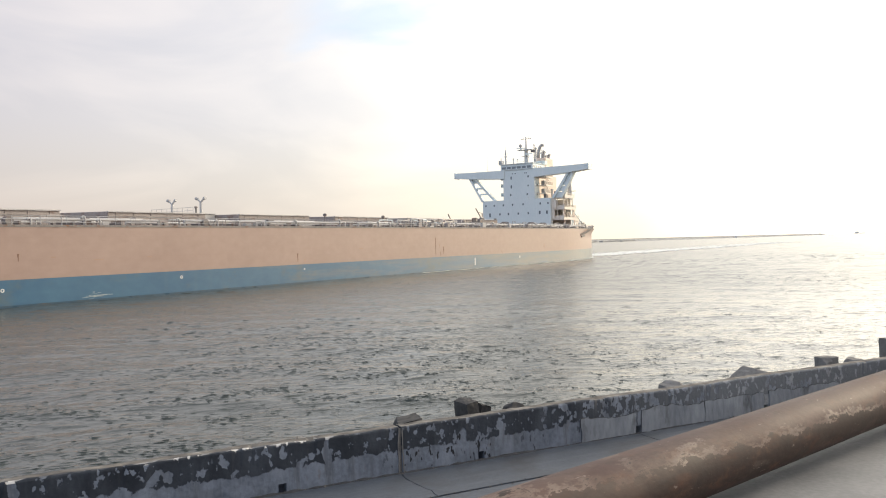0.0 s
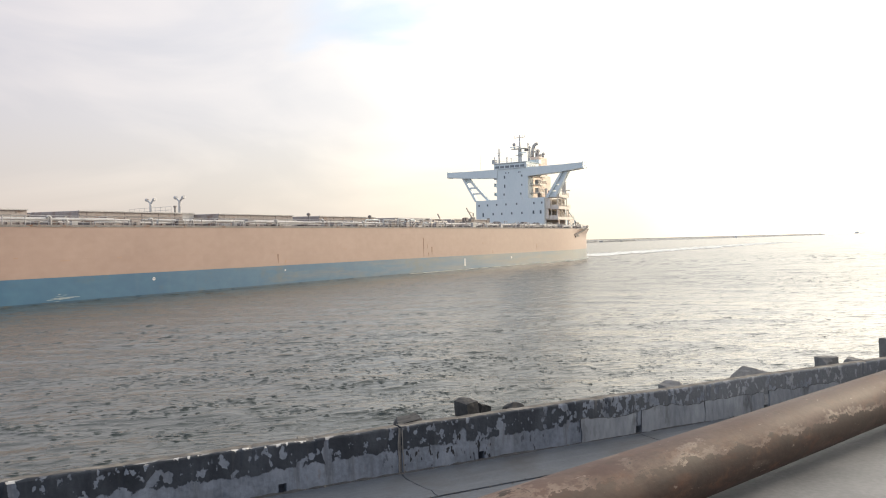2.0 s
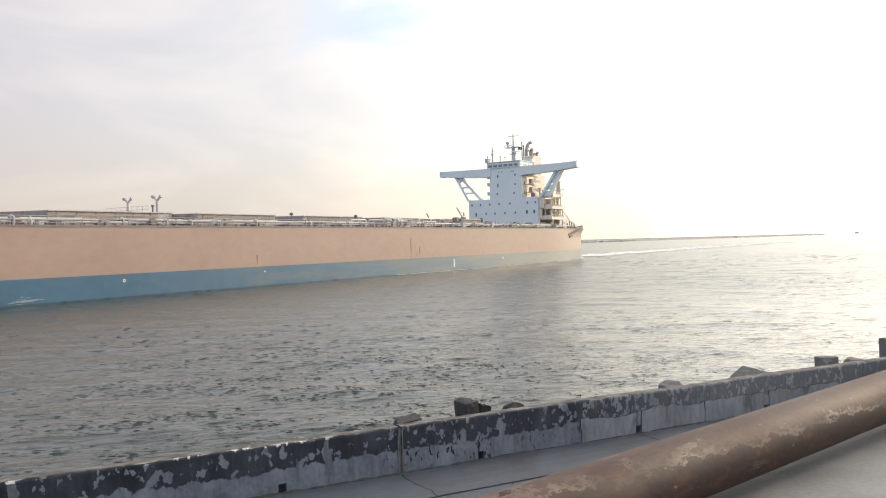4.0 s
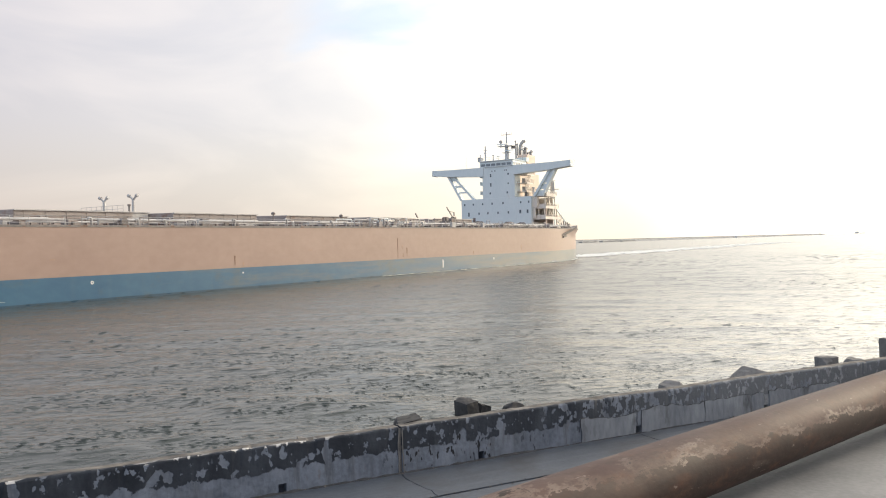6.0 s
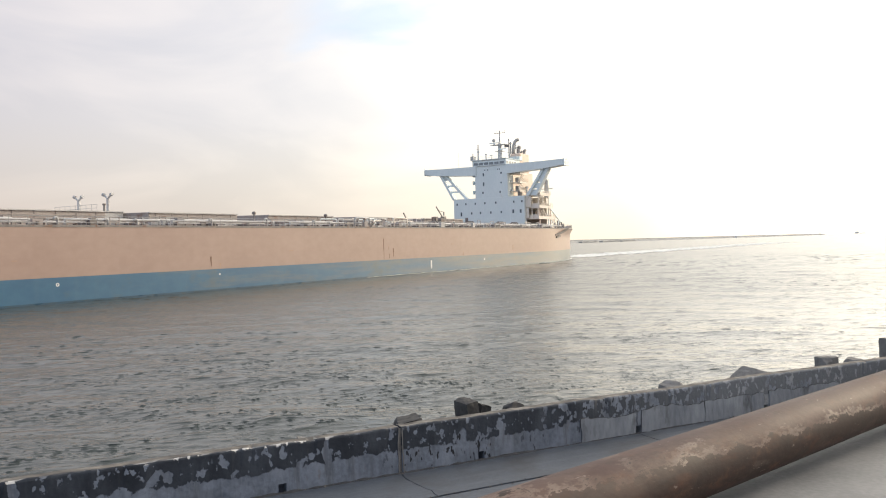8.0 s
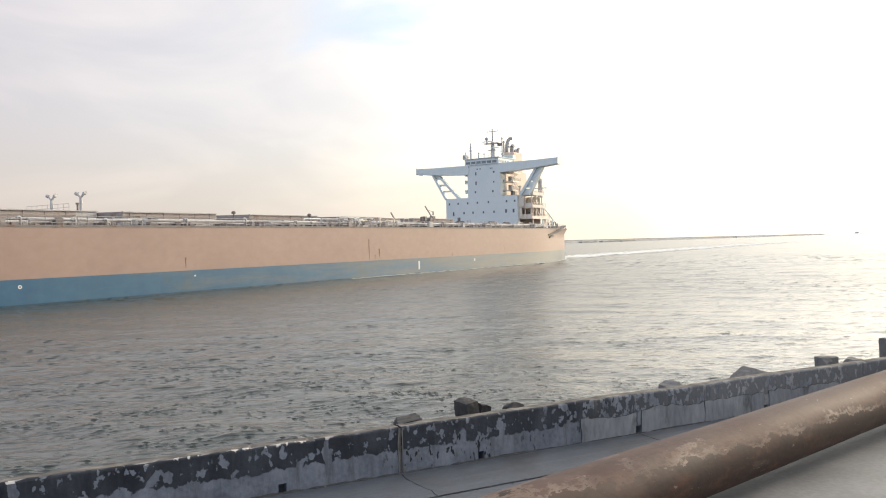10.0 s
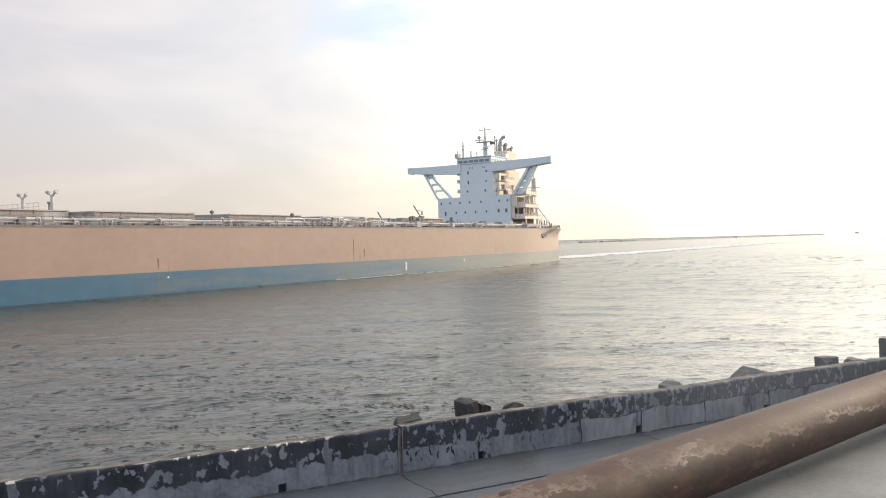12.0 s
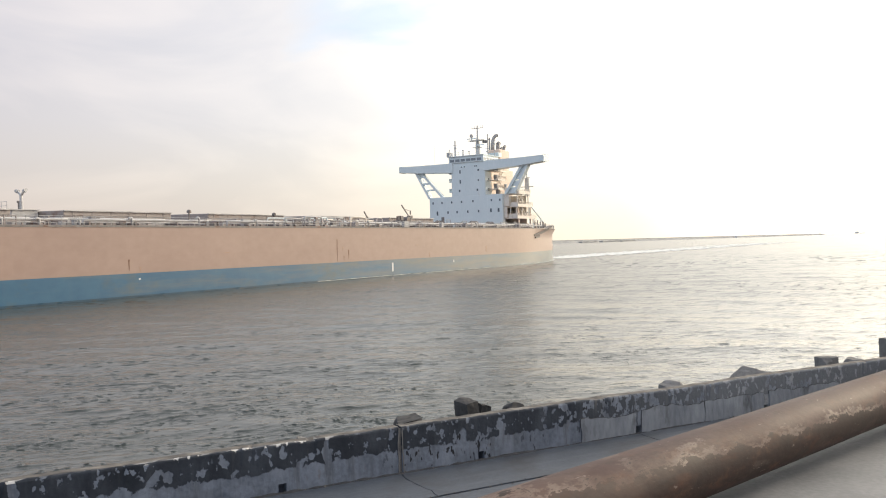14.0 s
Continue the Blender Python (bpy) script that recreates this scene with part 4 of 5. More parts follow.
    for s, z0, z1, w in ((87.5, 2.95, 3.6, 0.3), (171.6, 3.4, 4.65, 0.5), (150.0, 2.95, 3.7, 0.3), (125.0, 4.6, 5.3, 0.25)):
        streak(s, z0, z1, w, M_SCUFF, "faint brown rust stain")
    mark("tug_mark", 87.4, 2.05, 2.25, 0.22, M_MARK, boot, "small white painted spot")
    mark("draught_mark", 138.3, 0.78, 2.3, 0.45, M_MARK, boot, "worn white draught scale")
    for s, z0, w in ((53.6, 4.58, 1.2), (60.3, 4.72, 0.6), (48.2, 5.0, 0.5), (101.0, 4.9, 0.9), (146.0, 5.2, 0.7)):
        mark("scuff", s, z0, z0 + 0.1, w, M_SCUFF, hull, "faint brown scuff")
    rng = random.Random(9)
    for i in range(30):
        s, z = 53.2 + rng.gauss(0, 1.0), 0.55 + rng.gauss(0, 0.13)
        mark("scrape", s, z, z + rng.uniform(0.02, 0.07), rng.uniform(0.15, 0.9), M_FADED, boot, "pale scrape in the blue paint")
    mark("scrape", 158.5, 1.7, 2.15, 0.5, M_MARK, boot, "pale spot in the blue paint")
    for s, z in ((64.9, 2.07), (42.7, 1.8)):
        x = MID - s
        bm = bmesh.new()
        for k in range(16):
            a0, a1 = k * math.pi / 8, (k + 1) * math.pi / 8
            for ring in ((0.1, 0.2),):
                q = [(r * math.cos(a), r * math.sin(a)) for r, a in ((ring[0], a0), (ring[1], a0), (ring[1], a1), (ring[0], a1))]
                hexa(bm, [(x + c, 21.46, z + d) for c, d in q] + [(x + c, 21.53, z + d) for c, d in q])
        part("tug_mark", bm, M_MARK, boot, "small white painted ring")

    # ---- cargo hatches ----
    for k in range(-3, 6):
        aft = MID - (55.7 + 22.5 * k)
        x0, x1 = aft, aft + 16.0
        if x1 > 118:
            continue
        bm = bmesh.new()
        box(bm, x0 + 0.3, x1 - 0.3, -10.2, 10.2, DECK - 0.06, 9.62)
        co = part("hatch_coaming", bm, M_HATCH, ship, "grey steel hatch coaming")
        for i in range(11):
            x = x0 + 0.8 + i * 1.44
            bm = bmesh.new()
            hexa(bm, [(x - 0.05, 10.2, DECK - 0.05), (x + 0.05, 10.2, DECK - 0.05), (x + 0.05, 10.75, DECK - 0.05), (x - 0.05, 10.75, DECK - 0.05),
                      (x - 0.05, 10.2, 9.55), (x + 0.05, 10.2, 9.55), (x + 0.05, 10.4, 9.55), (x - 0.05, 10.4, 9.55)])
            part("coaming_stay", bm, M_HATCH, co)
        for y0, y1 in ((0.05, 10.7), (-10.7, -0.05)):
            bm = bmesh.new()
            crown = 0.22
            yi, yo = (y0, y1) if y0 > 0 else (y1, y0)
            hexa(bm, [(x0, yi, 9.66), (x1, yi, 9.66), (x1, yo, 9.66), (x0, yo, 9.66), (x0, yi, 10.72 + crown), (x1, yi, 10.72 + crown), (x1, yo, 10.72), (x0, yo, 10.72)])
            bevelled(bm, 0.06)
            cv = part("hatch_cover", bm, M_HATCH, ship, "weathered grey side-rolling hatch cover")
            if y0 > 0:
                for i in range(6):
                    x = x0 + 1.3 + i * 2.7
                    bm = bmesh.new()
                    box(bm, x - 0.05, x + 0.05, 10.7, 10.77, 9.7, 10.6)
                    part("rib", bm, M_HATCH, cv)
                bm = bmesh.new()
                box(bm, x0, x1, 10.62, 10.92, 10.62, 10.76)
                part("cover_lip", bm, M_PIPEGREY, cv, "worn pale edge")
                bm = bmesh.new()
                box(bm, x0 + 0.1, x1 - 0.1, 10.7, 10.86, 10.1, 10.2)
                part("stringer", bm, M_HATCH, cv)
        # rolling rails reach out to the ship's side between the hatches
        for x in (x0 - 0.6, x1 + 0.6):
            bm = bmesh.new()
            beam(bm, (x, 10.0, 9.5), (x, 17.5, 9.5), 0.25, 0.3)
            for y in (12.0, 14.7, 17.3):
                beam(bm, (x, y, DECK - 0.05), (x, y, 9.5), 0.18, 0.18, (1, 0, 0))
            part("rolling_rail", bm, M_HATCH, ship)

    # ---- pipes, rails and fittings along the port side ----
    def y_in(x, d):
        return half_breadth(x, DECK) - d

    for d, z, r, m in ((2.2, 9.2, 0.14, M_PIPEGREY), (3.3, 9.0, 0.12, M_PIPEGREY), (3.9, 9.42, 0.1, M_PIPEGREY)):
        x = 100.0
        cut = random.Random(int(d * 10))
        while x > -100:
            ln = cut.uniform(9, 24)
            bm = bmesh.new()
            run = [(q, y_in(q, d), z) for q in np.linspace(x, x - ln, 8)]
            run = [(run[0][0], run[0][1], DECK)] + run + [(run[-1][0], run[-1][1], DECK)]
            tube(bm, run, r * cut.uniform(0.8, 1.25), 8)
            part("deck_pipe", bm, m, ship, "pale painted deck pipeline", smooth=True)
            x -= ln + cut.uniform(0.8, 4.5)
    for i in range(34):
        x = 98 - i * 6.1
        bm = bmesh.new()
        box(bm, x - 0.1, x + 0.1, y_in(x, 4.2), y_in(x, 1.9), DECK - 0.05, 9.0)
        part("pipe_support", bm, M_MACH, ship)
    for side in (1, -1):
        bm = bmesh.new()
        rx = [BOW - 3 - i * 2.0 for i in range(142)]
        pts = [(x, side * (half_breadth(x, DECK) - 0.25), DECK) for x in rx if x > STERN + 0.5]
        for p in pts:
            rod(bm, (p[0], p[1], DECK - 0.04), (p[0], p[1], DECK + 1.1), 0.035, n=4)
        for h in (0.38, 0.74, 1.1):
            for p, q in zip(pts, pts[1:]):
                rod(bm, (p[0], p[1], DECK + h), (q[0], q[1], DECK + h), 0.025, n=4, caps=False)
        tagged(part("railing", bm, M_PIPEGREY, ship, "thin grey deck railing"), kind="stuff")
    # valve boxes, hose reels, ladders and frames on the side deck
    rng = random.Random(16)
    for i in range(120):
        s = rng.uniform(40, 196)
        x, d = MID - s, rng.uniform(1.0, 9.3)
        y, h, w = y_in(x, d), rng.uniform(0.4, 1.5), rng.uniform(0.3, 1.5)
        bm = bmesh.new()
        kind = rng.random()
        if kind < 0.45:
            box(bm, x - w / 2, x + w / 2, y - 0.3, y + 0.3, DECK - 0.05, DECK + h * 0.8)
            bevelled(bm, 0.04)
            part("deck_box", bm, rng.choice((M_HATCH, M_PIPEGREY, M_MACH)), ship)
        elif kind < 0.8:
            for q in (-w, w):
                rod(bm, (x + q, y, DECK - 0.05), (x + q, y, DECK + h + 0.2), 0.07, n=6)
            for q in (0.5, 1.0):
                rod(bm, (x - w, y, DECK + (h + 0.2) * q), (x + w, y, DECK + (h + 0.2) * q), 0.06, n=6)
            part("pipe_frame", bm, rng.choice((M_PIPEGREY, M_HATCH)), ship)
        else:
            rod(bm, (x, y - 0.4, DECK + 0.6), (x, y + 0.4, DECK + 0.6), 0.45, n=14)
            box(bm, x - 0.4, x + 0.4, y - 0.35, y + 0.35, DECK - 0.05, DECK + 0.4)
            part("hose_reel", bm, rng.choice((M_HATCH, M_MACH)), ship)
    # pale hoses, pipes and frames crowded beside the aftermost hatch
    rng = random.Random(23)
    for i in range(46):
        x, d = MID - rng.uniform(118.5, 140), rng.uniform(1.4, 7.5)
        y, z, ln = y_in(x, d), DECK + rng.uniform(0.4, 1.75), rng.uniform(1.2, 5.0)
        bm = bmesh.new()
        if i % 3:
            tube(bm, [(x, y, DECK - 0.05), (x, y, z - 0.2), (x + 0.15, y, z), (x + ln * 0.5, y, z + rng.uniform(-0.1, 0.1)), (x + ln, y, z), (x + ln + 0.15, y, z - 0.2), (x + ln + 0.15, y, DECK - 0.05)], rng.uniform(0.06, 0.17), 8)
            part("deck_pipe", bm, rng.choice((M_OFFWHITE, M_WHITE, M_PIPEGREY)), ship, "white painted pipe bend", smooth=True)
        else:
            w = rng.uniform(0.4, 1.2)
            box(bm, x - w, x + w, y - 0.25, y + 0.25, DECK - 0.05, z - 0.5)
            rod(bm, (x, y, z - 0.5), (x, y, z), 0.14, n=8)
            rod(bm, (x - 0.25, y, z), (x + 0.25, y, z), 0.2, n=8)
            part("valve_box", bm, rng.choice((M_OFFWHITE, M_HATCH)), ship, "pale valve box with hand wheel")
    # goosenecks and tall vents
    rng = random.Random(6)
    for s, h in ((47, 0.9), (53.3, 1.15), (55, 0.8), (66, 1.0), (72, 0.9), (76.4, 0.9), (81, 0.8), (88, 1.1), (97.8, 1.25), (99.4, 0.9), (108, 1.0), (112, 0.9), (121, 1.15), (134, 1.1), (141, 0.9), (150, 1.25), (162, 1.0), (171, 1.1), (180, 0.9), (189, 1.1)):
        x = MID - s
        y = y_in(x, 1.2 + rng.random())
        bm = bmesh.new()
        tube(bm, [(x, y, DECK - 0.05), (x, y, DECK + h - 0.2), (x + 0.06, y, DECK + h - 0.05), (x + 0.22, y, DECK + h), (x + 0.38, y, DECK + h - 0.06), (x + 0.44, y, DECK + h - 0.25)], 0.14, 8)
        rod(bm, (x, y, DECK - 0.04), (x, y, DECK + 0.1), 0.24, n=10)
        part("air_vent", bm, M_PIPEGREY, ship, "grey gooseneck air vent", smooth=True)
    for s, top in ((101.5, 11.05), (118.0, 10.95)):
        x, y = MID - s, 13.5
        v = bmesh.new()
        rod(v, (x, y, DECK - 0.05), (x, y, top - 0.4), 0.1, n=8)
        rod(v, (x, y, top - 0.45), (x, y, top - 0.15), 0.32, n=12)
        rod(v, (x, y, top - 0.15), (x, y, top), 0.32, 0.12, n=12)
        part("deck_lamp_post", v, M_MACH, ship, "short dark lamp post with a drum head")
    # cross-deck house with two Y-shaped vent posts
    hx = MID - 83.5
    bm = bmesh.new()
    box(bm, hx - 1.0, hx + 2.4, -5.5, 5.6, DECK - 0.05, 10.9)
    bevelled(bm, 0.05)
    house = part("mast_house", bm, M_PIPEGREY, ship, "low pale mast house between hatches")
    bm = bmesh.new()
    box(bm, hx - 1.1, hx + 2.6, -5.7, 5.8, 10.9, 11.02)
    part("house_roof", bm, M_PIPEGREY, house)
    for y in (-3.35, 3.56):
        bm = bmesh.new()
        rod(bm, (hx, y, 11.0), (hx, y, 12.9), 0.22, 0.2, n=12)
        rod(bm, (hx, y, 12.85), (hx, y - 0.75, 13.45), 0.15, n=10)
        rod(bm, (hx, y, 12.85), (hx, y + 0.75, 13.45), 0.15, n=10)
        rod(bm, (hx, y - 0.7, 13.42), (hx, y - 1.1, 13.52), 0.25, n=10)
        rod(bm, (hx, y + 0.7, 13.42), (hx, y + 1.1, 13.52), 0.25, n=10)
        part("vent_post", bm, M_PIPEGREY, ship, "grey Y-shaped double vent post", smooth=False)
    bm = bmesh.new()
    rod(bm, (hx - 1, 1.2, 11.0), (hx - 1, 1.2, 12.1), 0.14, n=8)
    rod(bm, (hx - 1, 1.2, 12.1), (hx - 1, 1.2, 12.35), 0.26, n=10)
    part("house_vent", bm, M_MACH, house)
    bm = bmesh.new()
    for y in np.linspace(-5.4, 4.6, 9):
        rod(bm, (hx + 2.4, y, 11.0), (hx + 2.4, y, 12.0), 0.035, n=4)
    for z in (11.5, 12.0):
        rod(bm, (hx + 2.4, -5.4, z), (hx + 2.4, 4.6, z), 0.025, n=4)
    tagged(part("house_railing", bm, M_PIPEGREY, house), kind="stuff")
    # far forward mast
    bm = bmesh.new()
    rod(bm, (128, 0, DECK - 0.05), (128, 0, 22), 0.5, 0.25, n=10)
    rod(bm, (128, -2.5, 18), (128, 2.5, 18), 0.12, n=6)
    part("foremast", bm, M_WHITE, ship, "white tapered foremast")

    # ---- deck machinery before the bridge ----
    def winch(x, y):
        bm = bmesh.new()
        box(bm, x - 1.3, x + 1.3, y - 0.8, y + 0.8, DECK - 0.05, DECK + 0.35)
        rod(bm, (x - 0.9, y, DECK + 0.95), (x + 0.7, y, DECK + 0.95), 0.45, n=14)
        for dx in (-1.0, -0.1, 0.75):
            rod(bm, (x + dx - 0.05, y, DECK + 0.95), (x + dx + 0.05, y, DECK + 0.95), 0.75, n=16)
        box(bm, x + 0.85, x + 1.35, y - 0.5, y + 0.5, DECK + 0.35, DECK + 1.4)
        part("mooring_winch", bm, M_MACH, ship, "dark grey mooring winch")

    for s, l in ((150, 6.5), (163, 6), (176, 5.5), (186, 7), (214, 13.0), (221, 15), (226, 19)):
        winch(MID - s, 21.5 - l)
    cx, cy = MID - 154.0, 14.4
    bm = bmesh.new()
    rod(bm, (cx, cy, DECK - 0.05), (cx, cy, 10.6), 0.3, 0.26, n=12)
    box(bm, cx - 0.5, cx + 0.4, cy - 0.4, cy + 0.4, 10.5, 11.0)
    crane = part("provision_crane", bm, M_MACH, ship, "small dark deck crane with raised jib")
    bm = bmesh.new()
    beam(bm, (cx + 0.4, cy, 11.0), (cx + 2.6, cy, 13.0), 0.16, 0.2)
    rod(bm, (cx - 0.4, cy, 11.9), (cx + 2.2, cy, 12.3), 0.05, n=5)
    beam(bm, (cx - 0.3, cy, 11.2), (cx - 0.3, cy, 12.0), 0.2, 0.2, (1, 0, 0))
    part("jib", bm, M_MACH, crane)
    bm = bmesh.new()
    box(bm, cx + 2.0, cx + 4.6, cy - 0.7, cy + 0.7, DECK - 0.05, 10.0)
    box(bm, cx + 2.6, cx + 3.4, cy - 0.4, cy + 0.4, 10.0, 10.9)
    rod(bm, (cx + 1.2, cy - 0.6, 10.2), (cx + 1.2, cy + 0.6, 10.2), 0.55, n=14)
    box(bm, cx - 1.2, cx + 2.2, cy - 0.5, cy + 0.5, DECK - 0.05, 9.7)
    rod(bm, (cx + 3.9, cy, 9.9), (cx + 3.9, cy, 10.8), 0.3, n=10)
    part("crane_house", bm, M_MACH, ship, "dark crane winch and housing")
    bm = bmesh.new()
    beam(bm, (MID - 141.2, 14.4, DECK - 0.05), (MID - 141.0, 14.4, 10.0), 0.22, 0.22, (1, 0, 0))
    beam(bm, (MID - 141.1, 14.4, 9.9), (MID - 139.7, 14.4, 11.5), 0.18, 0.18)
    part("davit", bm, M_MACH, ship, "dark inclined hose davit")

    # ---- bridge and accommodation ----
    FX = MID - 201.5   # the front of the house
    LO0, LO1 = -12.1, 9.7    # lower block, starboard and port faces
    UP0, UP1 = -5.1, 4.9
    LP = LO1 - 4.2   # the port wall stands back under the open decks

    def block(name, x0, x1, y0, y1, z0, z1, mat, parent, label="", bev=0.04):
        bm = bmesh.new()
        box(bm, x0, x1, y0, y1, z0, z1)
        if bev:
            bevelled(bm, bev)
        return part(name, bm, mat, parent, label)

    lower = block("accommodation_block", FX - 14.5, FX, LO0, LP, DECK - 0.05, 17.4, M_WHITE, ship, "white two-storey lower accommodation block")
    block("front_screen", FX - 1.3, FX - 0.002, LP, LO1, DECK - 0.05, 17.4, M_WHITE, lower, bev=0)
    tower = block("bridge_tower", FX - 3.4, FX - 0.004, UP0, UP1, 17.4, 26.0, M_WHITE, ship, "white bridge tower with few windows")
    wheel = block("wheelhouse", FX - 8.0, FX + 0.25, UP0 - 0.6, UP1 - 0.3, 26.0, 27.6, M_WHITE, ship, "white wheelhouse with a band of windows")
    block("wheelhouse_roof", FX - 8.4, FX + 0.6, UP0 - 0.9, UP1, 27.6, 27.76, M_WHITE, wheel)

    def window(x, y, z, w, h, parent, side=False, glass=None):
        bm = bmesh.new()
        t = 0.07
        if side:
            for a in ((x - w / 2 - t, x + w / 2 + t, z + h / 2, z + h / 2 + t), (x - w / 2 - t, x + w / 2 + t, z - h / 2 - t, z - h / 2), (x - w / 2 - t, x - w / 2, z - h / 2, z + h / 2), (x + w / 2, x + w / 2 + t, z - h / 2, z + h / 2)):
                box(bm, a[0], a[1], y - 0.02, y + 0.05, a[2], a[3])
        else:
            for a in ((y - w / 2 - t, y + w / 2 + t, z + h / 2, z + h / 2 + t), (y - w / 2 - t, y + w / 2 + t, z - h / 2 - t, z - h / 2), (y - w / 2 - t, y - w / 2, z - h / 2, z + h / 2), (y + w / 2, y + w / 2 + t, z - h / 2, z + h / 2)):
                box(bm, x - 0.02, x + 0.05, a[0], a[1], a[2], a[3])
        fr = part("window", bm, M_WHITE, parent)
        bm = bmesh.new()
        if side:
            box(bm, x - w / 2, x + w / 2, y - 0.02, y + 0.015, z - h / 2, z + h / 2)
        else:
            box(bm, x - 0.02, x + 0.015, y - w / 2, y + w / 2, z - h / 2, z + h / 2)
        part("pane", bm, glass or M_GLASS, fr)

    # front windows: height, then distance of each from the ship's middle line to port
    for z, w, h, ys in ((23.7, 0.42, 0.85, (-2.45,)), (23.85, 0.5, 0.5, (3.0,)), (21.15, 0.42, 0.95, (-2.45,)), (21.25, 0.4, 0.45, (2.95,)), (18.8, 0.45, 0.55, (-2.7, 2.6)),
                        (15.95, 0.45, 0.55, (-11.0, -8.2, -5.2, -2.2, 1.2, 6.6, 9.0)), (13.35, 0.45, 0.6, (-6.4, -3.6, -0.4, 2.8)), (13.2, 0.5, 1.1, (-9.7,)), (13.4, 0.55, 0.95, (6.4, 8.6))):
        for y in ys:
            window(FX, y, z, w, h, lower if z < 17 else tower)
    for z, ys in ((24.9, (-2.0, -1.1, 2.0, 2.5)),):
        for y in ys:
            window(FX, y, z, 0.35, 0.3, tower)
    block("front_door", FX - 0.02, FX + 0.04, -8.5, -7.6, 11.0, 12.2, M_MACH, lower, "dark steel door in the front", bev=0)
    # wheelhouse windows round the front and sides
    y = UP0 - 0.15
    while y < UP1 - 1.4:
        window(FX + 0.25, y + 0.65, 26.62, 1.34, 0.66, wheel, glass=M_BRIDGEGLASS)
        y += 1.6
    for i in range(4):
        window(FX - 0.6 - i * 1.5, UP1 - 0.3, 26.62, 1.1, 0.66, wheel, side=True, glass=M_BRIDGEGLASS)
    # port faces
    for z in (12.0, 14.8):
        for i in range(5):
            window(FX - 2.6 - i * 2.5, LP, z + 0.6, 0.6, 0.7, lower, side=True)
    # dark doors added to deepen the shade below the open decks
    for x, z in ((FX - 3.4, 11.45), (FX - 8.2, 11.45), (FX - 2.4, 14.35), (FX - 5.9, 14.35), (FX - 7.8, 14.35)):
        bm = bmesh.new()
        box(bm, x - 0.45, x + 0.45, LP - 0.02, LP + 0.03, z, z + 2.0)
        part("shade_door", bm, M_MACH, lower, "dark steel door added for shade under the decks")
    for z in (18.8, 21.4, 24.0):
        for i in range(1):
            window(FX - 1.8, UP1, z, 0.6, 0.7, tower, side=True)
    # bridge wings: tapered box girders across the whole beam
    for side in (1, -1):
        bm = bmesh.new()
        yi, yo = side * 4.6, side * 21.3
        ym = side * 15.5
        for (a, za0, za1), (b, zb0, zb1) in (((yi, 23.55, 26.05), (ym, 24.15, 26.1)), ((ym, 24.15, 26.1), (yo, 24.75, 26.25))):
            hexa(bm, [(FX - 2.6, a, za0), (FX + 0.32, a, za0), (FX + 0.32, b, zb0), (FX - 2.6, b, zb0), (FX - 2.6, a, za1), (FX + 0.32, a, za1), (FX + 0.32, b, zb1), (FX - 2.6, b, zb1)])
        bmesh.ops.remove_doubles(bm, verts=bm.verts, dist=0.001)
        wing = part("bridge_wing", bm, M_WHITE, ship, "white cantilevered bridge wing")
        block("wing_end_plate", FX - 2.8, FX + 0.45, yo, yo + side * 0.16, 24.6, 26.45, M_WHITE, wing, bev=0) if side > 0 else block("wing_end_plate", FX - 2.8, FX + 0.45, yo - 0.16, yo, 24.6, 26.45, M_WHITE, wing, bev=0)
        # twin raking struts with web plates between
        for x in (FX - 1.1,):
            top_o, top_i = side * 16.6, side * 15.2
            bot_o, bot_i = side * 12.4, side * 10.9
            if side > 0:
                bot_o, bot_i = 12.7, 10.4
            else:
                bot_i = -8.4
            for a, b, wide in ((top_o, bot_o, 1.5), (top_i, bot_i, 1.6 if side > 0 else 1.0)):
                bm = bmesh.new()
                beam(bm, (x, a, 24.4), (x, b, 17.35), 0.62, wide, (1, 0, 0))
                part("wing_strut", bm, M_WHITE, wing, "white raking strut")
            # plating between the two members: all but closed to port, three cross plates to starboard
            webs = ((0.0, 0.5), (0.54, 0.74), (0.78, 1.0)) if side > 0 else ((0.0, 0.2), (0.4, 0.47), (0.66, 0.72))
            for f0, f1 in webs:
                bm = bmesh.new()
                p = []
                for f in (f1, f0):
                    z = 24.3 - f * 6.9
                    ya, yb = top_o + (bot_o - top_o) * f, top_i + (bot_i - top_i) * f
                    p += [(x - 0.2, ya, z), (x + 0.2, ya, z), (x + 0.2, yb, z), (x - 0.2, yb, z)]
                hexa(bm, p)
                part("strut_web", bm, M_WHITE, wing)
    # small galleries on the tower's starboard edge
    for z in (18.6, 21.2, 23.3):
        block("gallery", FX - 3, FX - 0.2, UP0 - 0.9, UP0, z - 0.08, z + 0.08, M_WHITE, tower, bev=0)
        block("gallery_screen", FX - 3, FX - 0.2, UP0 - 0.9, UP0 - 0.82, z + 0.08, z + 0.95, M_WHITE, tower, bev=0)

    # ---- open decks on the port side and aft ----
    def gallery(x0, x1, y0, y1, z, rail_sides=("port", "aft"), screen=True):
        d = block("open_deck", x0, x1, y0, y1, z - 0.14, z, M_OFFWHITE, ship, "white open deck with railing", bev=0)
        bm = bmesh.new()
        runs = []
        if "port" in rail_sides:
            runs.append([(x1 + (x0 - x1) * i / 8, y1 - 0.08) for i in range(9)])
        if "aft" in rail_sides:
            runs.append([(x0 + 0.08, y0 + (y1 - y0) * i / 5) for i in range(6)])
